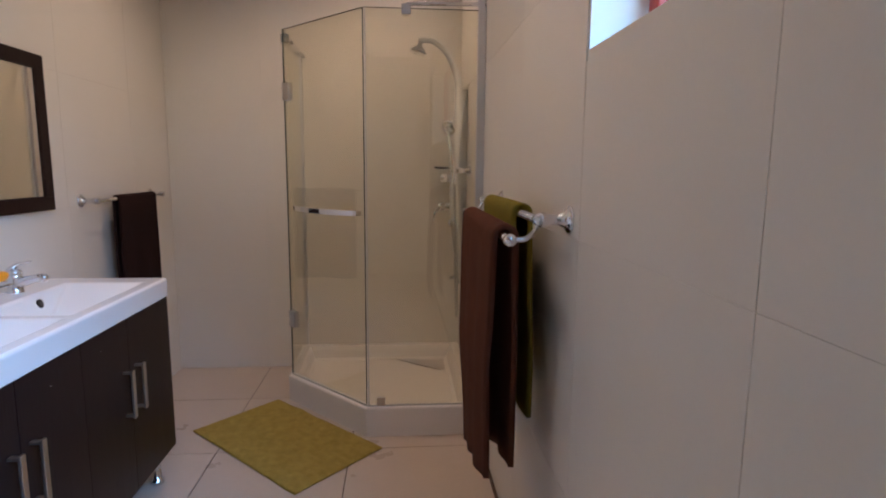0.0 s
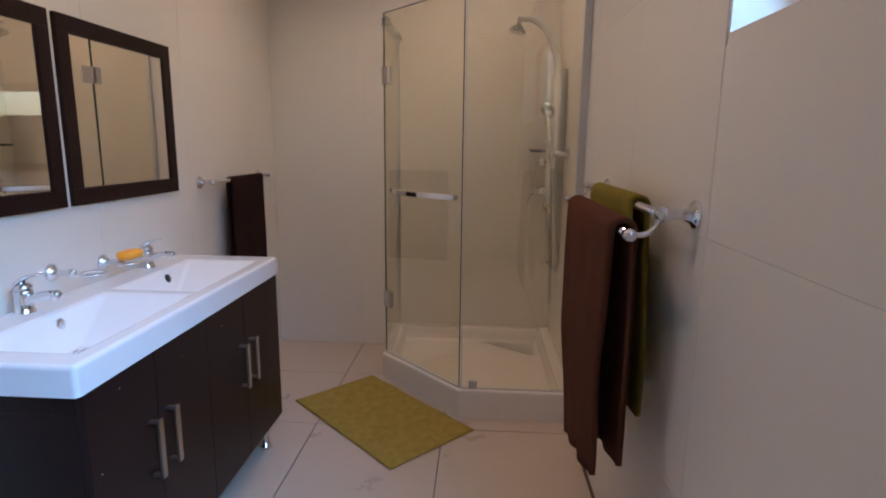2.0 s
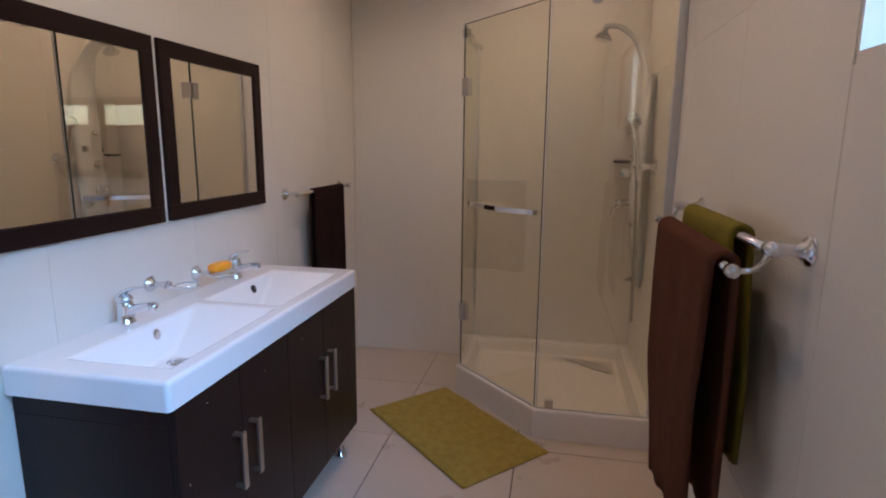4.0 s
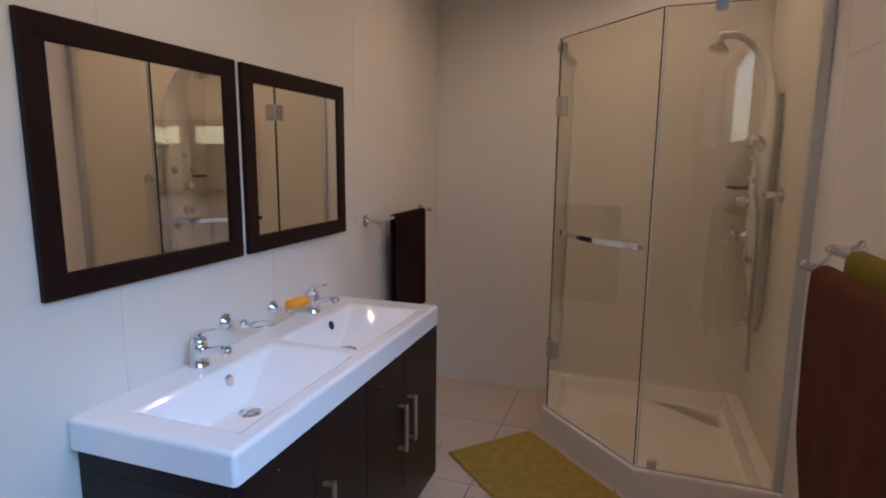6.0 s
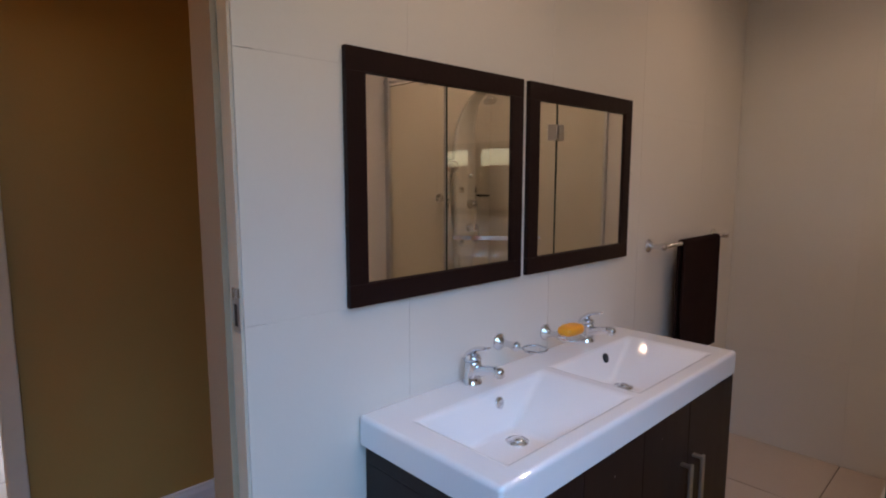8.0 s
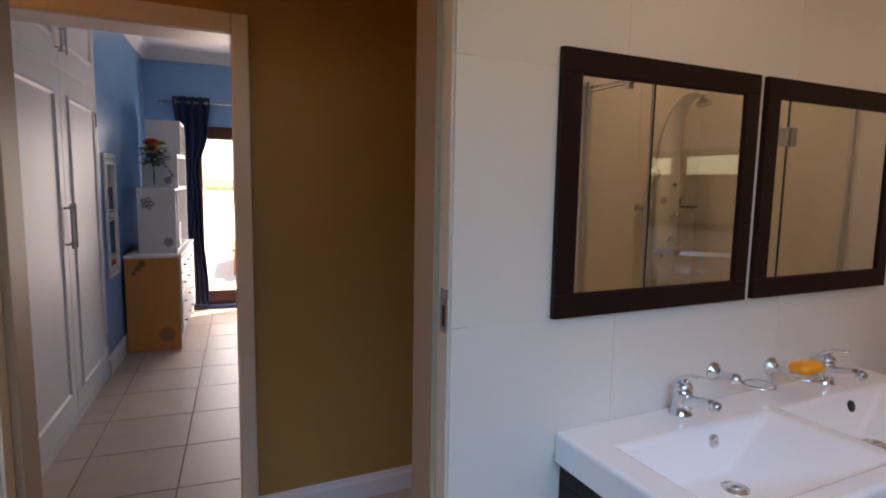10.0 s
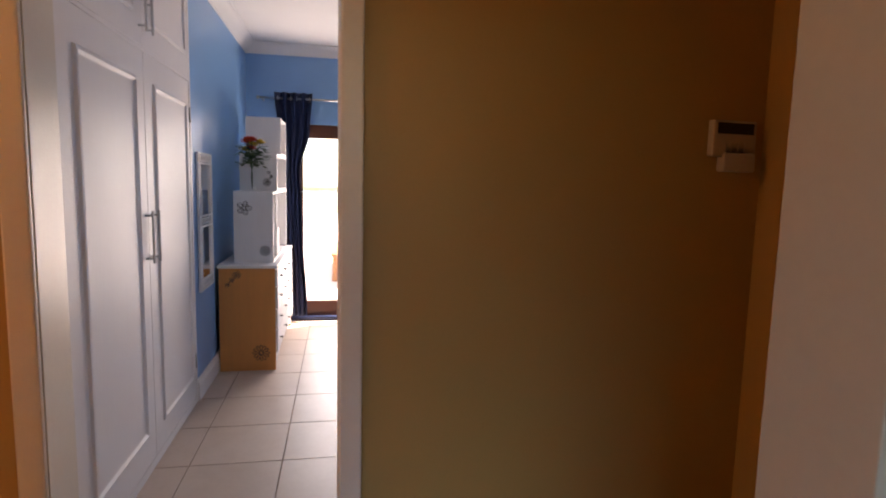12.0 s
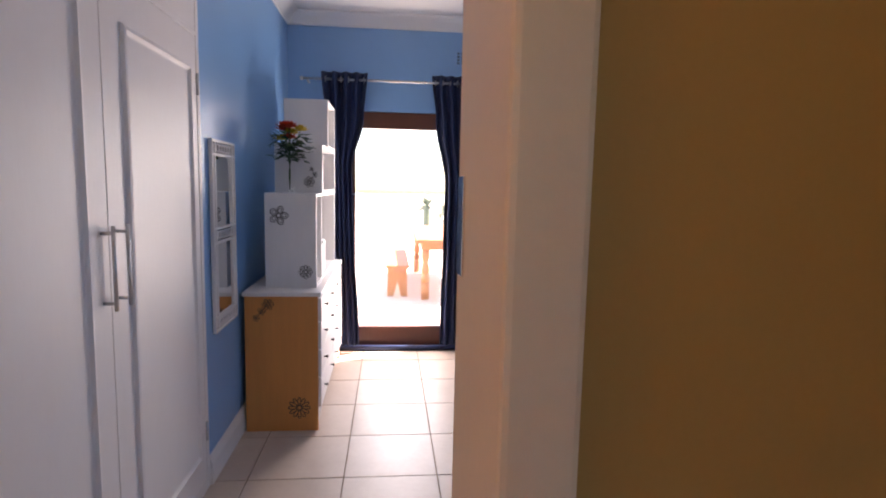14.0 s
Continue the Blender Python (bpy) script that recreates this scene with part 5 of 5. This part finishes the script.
for x in (-9.33, -10.85):
    eb = bmesh.new()
    out_ = [(0.725, 0), (0.805, 0), (0.855, 0.19), (0.905, 0), (0.985, 0), (0.975, 0.375), (0.735, 0.375)]
    a = [eb.verts.new((x, y, z)) for y, z in out_]
    b = [eb.verts.new((x + 0.035, y, z)) for y, z in out_]
    eb.faces.new(a)
    eb.faces.new(b[::-1])
    for k in range(len(out_)):
        eb.faces.new((a[k], a[(k + 1) % len(out_)], b[(k + 1) % len(out_)], b[k]))
    part("end_board", eb, M_PINEOUT, bench, "board with a notch cut in its foot")


def palm(x, y, h, seed):
    r = random.Random(seed)
    t = thing("palm", (x, y, -0.06), "spiky green palm in the sunlit garden", "palm", group="garden palms")
    part("trunk", tb([(x, y, -0.06), (x + 0.03, y, h * 0.5), (x, y + 0.03, h)], [0.12, 0.10, 0.08], 10), M_PALM, t)
    bm = bmesh.new()
    for k in range(80):
        a, el, L = r.uniform(0, 6.28), r.uniform(-0.4, 1.3), r.uniform(0.5, 0.95)
        d = Vector((math.cos(a) * math.cos(el), math.sin(a) * math.cos(el), math.sin(el)))
        s = d.cross(Vector((0, 0, 1))).normalized() * 0.03
        p = Vector((x, y, h))
        pts = [p + d * L * q + Vector((0, 0, -0.5 * L * q * q)) for q in (0, 0.35, 0.7, 1.0)]
        for q in range(3):
            w0, w1 = (0.4, 1.0, 0.7, 0.05)[q], (0.4, 1.0, 0.7, 0.05)[q + 1]
            bm.faces.new([bm.verts.new(v) for v in (pts[q] - s * w0, pts[q] + s * w0, pts[q + 1] + s * w1, pts[q + 1] - s * w1)])
    part("crown", bm, M_PALM, t, solid=0.004)


palm(-20.5, 1.95, 0.75, 3)
palm(-22.0, 2.75, 0.45, 4)

# ---- tiles of walls and floors ----
tiling("tile", wall_left, M_WALLTILE, "x", XL, 1, (YB, YF, 1.665), (0.0, HB, 1.124), 0.62, 0.565, 0.0014, holes=[(DOOR1[0] - 0.006, DOOR1[1] + 0.006, -0.1, DOOR1[3] + 0.006)])
tiling("tile", wall_right, M_WALLTILE, "x", XR, -1, (YB, YF, 0.964), (0.0, HB, 1.150), 0.62, 0.62, 0.0014, holes=[WIN])
tiling("tile", wall_far, M_WALLTILE, "y", YF, -1, (XL, XR, -0.826), (0.0, HB, 1.150), 0.62, 0.62, 0.0014)
tiling("tile", floor, M_FLOORTILE, "z", 0.0, 1, (XL, XR, -0.826), (YB, YF, 2.866), 0.612, 0.612, 0.005)
tiling("tile", floor_cor, M_BEDTILE, "z", 0.0, 1, (XD + 0.016, XL - 0.082, -2.42), (CY0, CY1, 0.54), 0.457, 0.457, 0.007)
tiling("tile", floor_bed, M_BEDTILE, "z", 0.0, 1, (-7.0, XB, -4.830), (-0.1, 2.7, 0.536), 0.457, 0.457, 0.007)
tiling("tile", terr, M_TERRACE, "z", -0.006, 1, (-13.6, XG - 0.23, -8.0), (-1.5, 3.5, 0.2), 0.50, 0.50, 0.008)

# ---- the bedroom, its terrace and garden are turned as one against the corridor ----
for ob in [o for o in bpy.data.objects if o not in before_bedroom and o.parent is None]:
    ob.matrix_basis = BEDROOM @ ob.matrix_basis
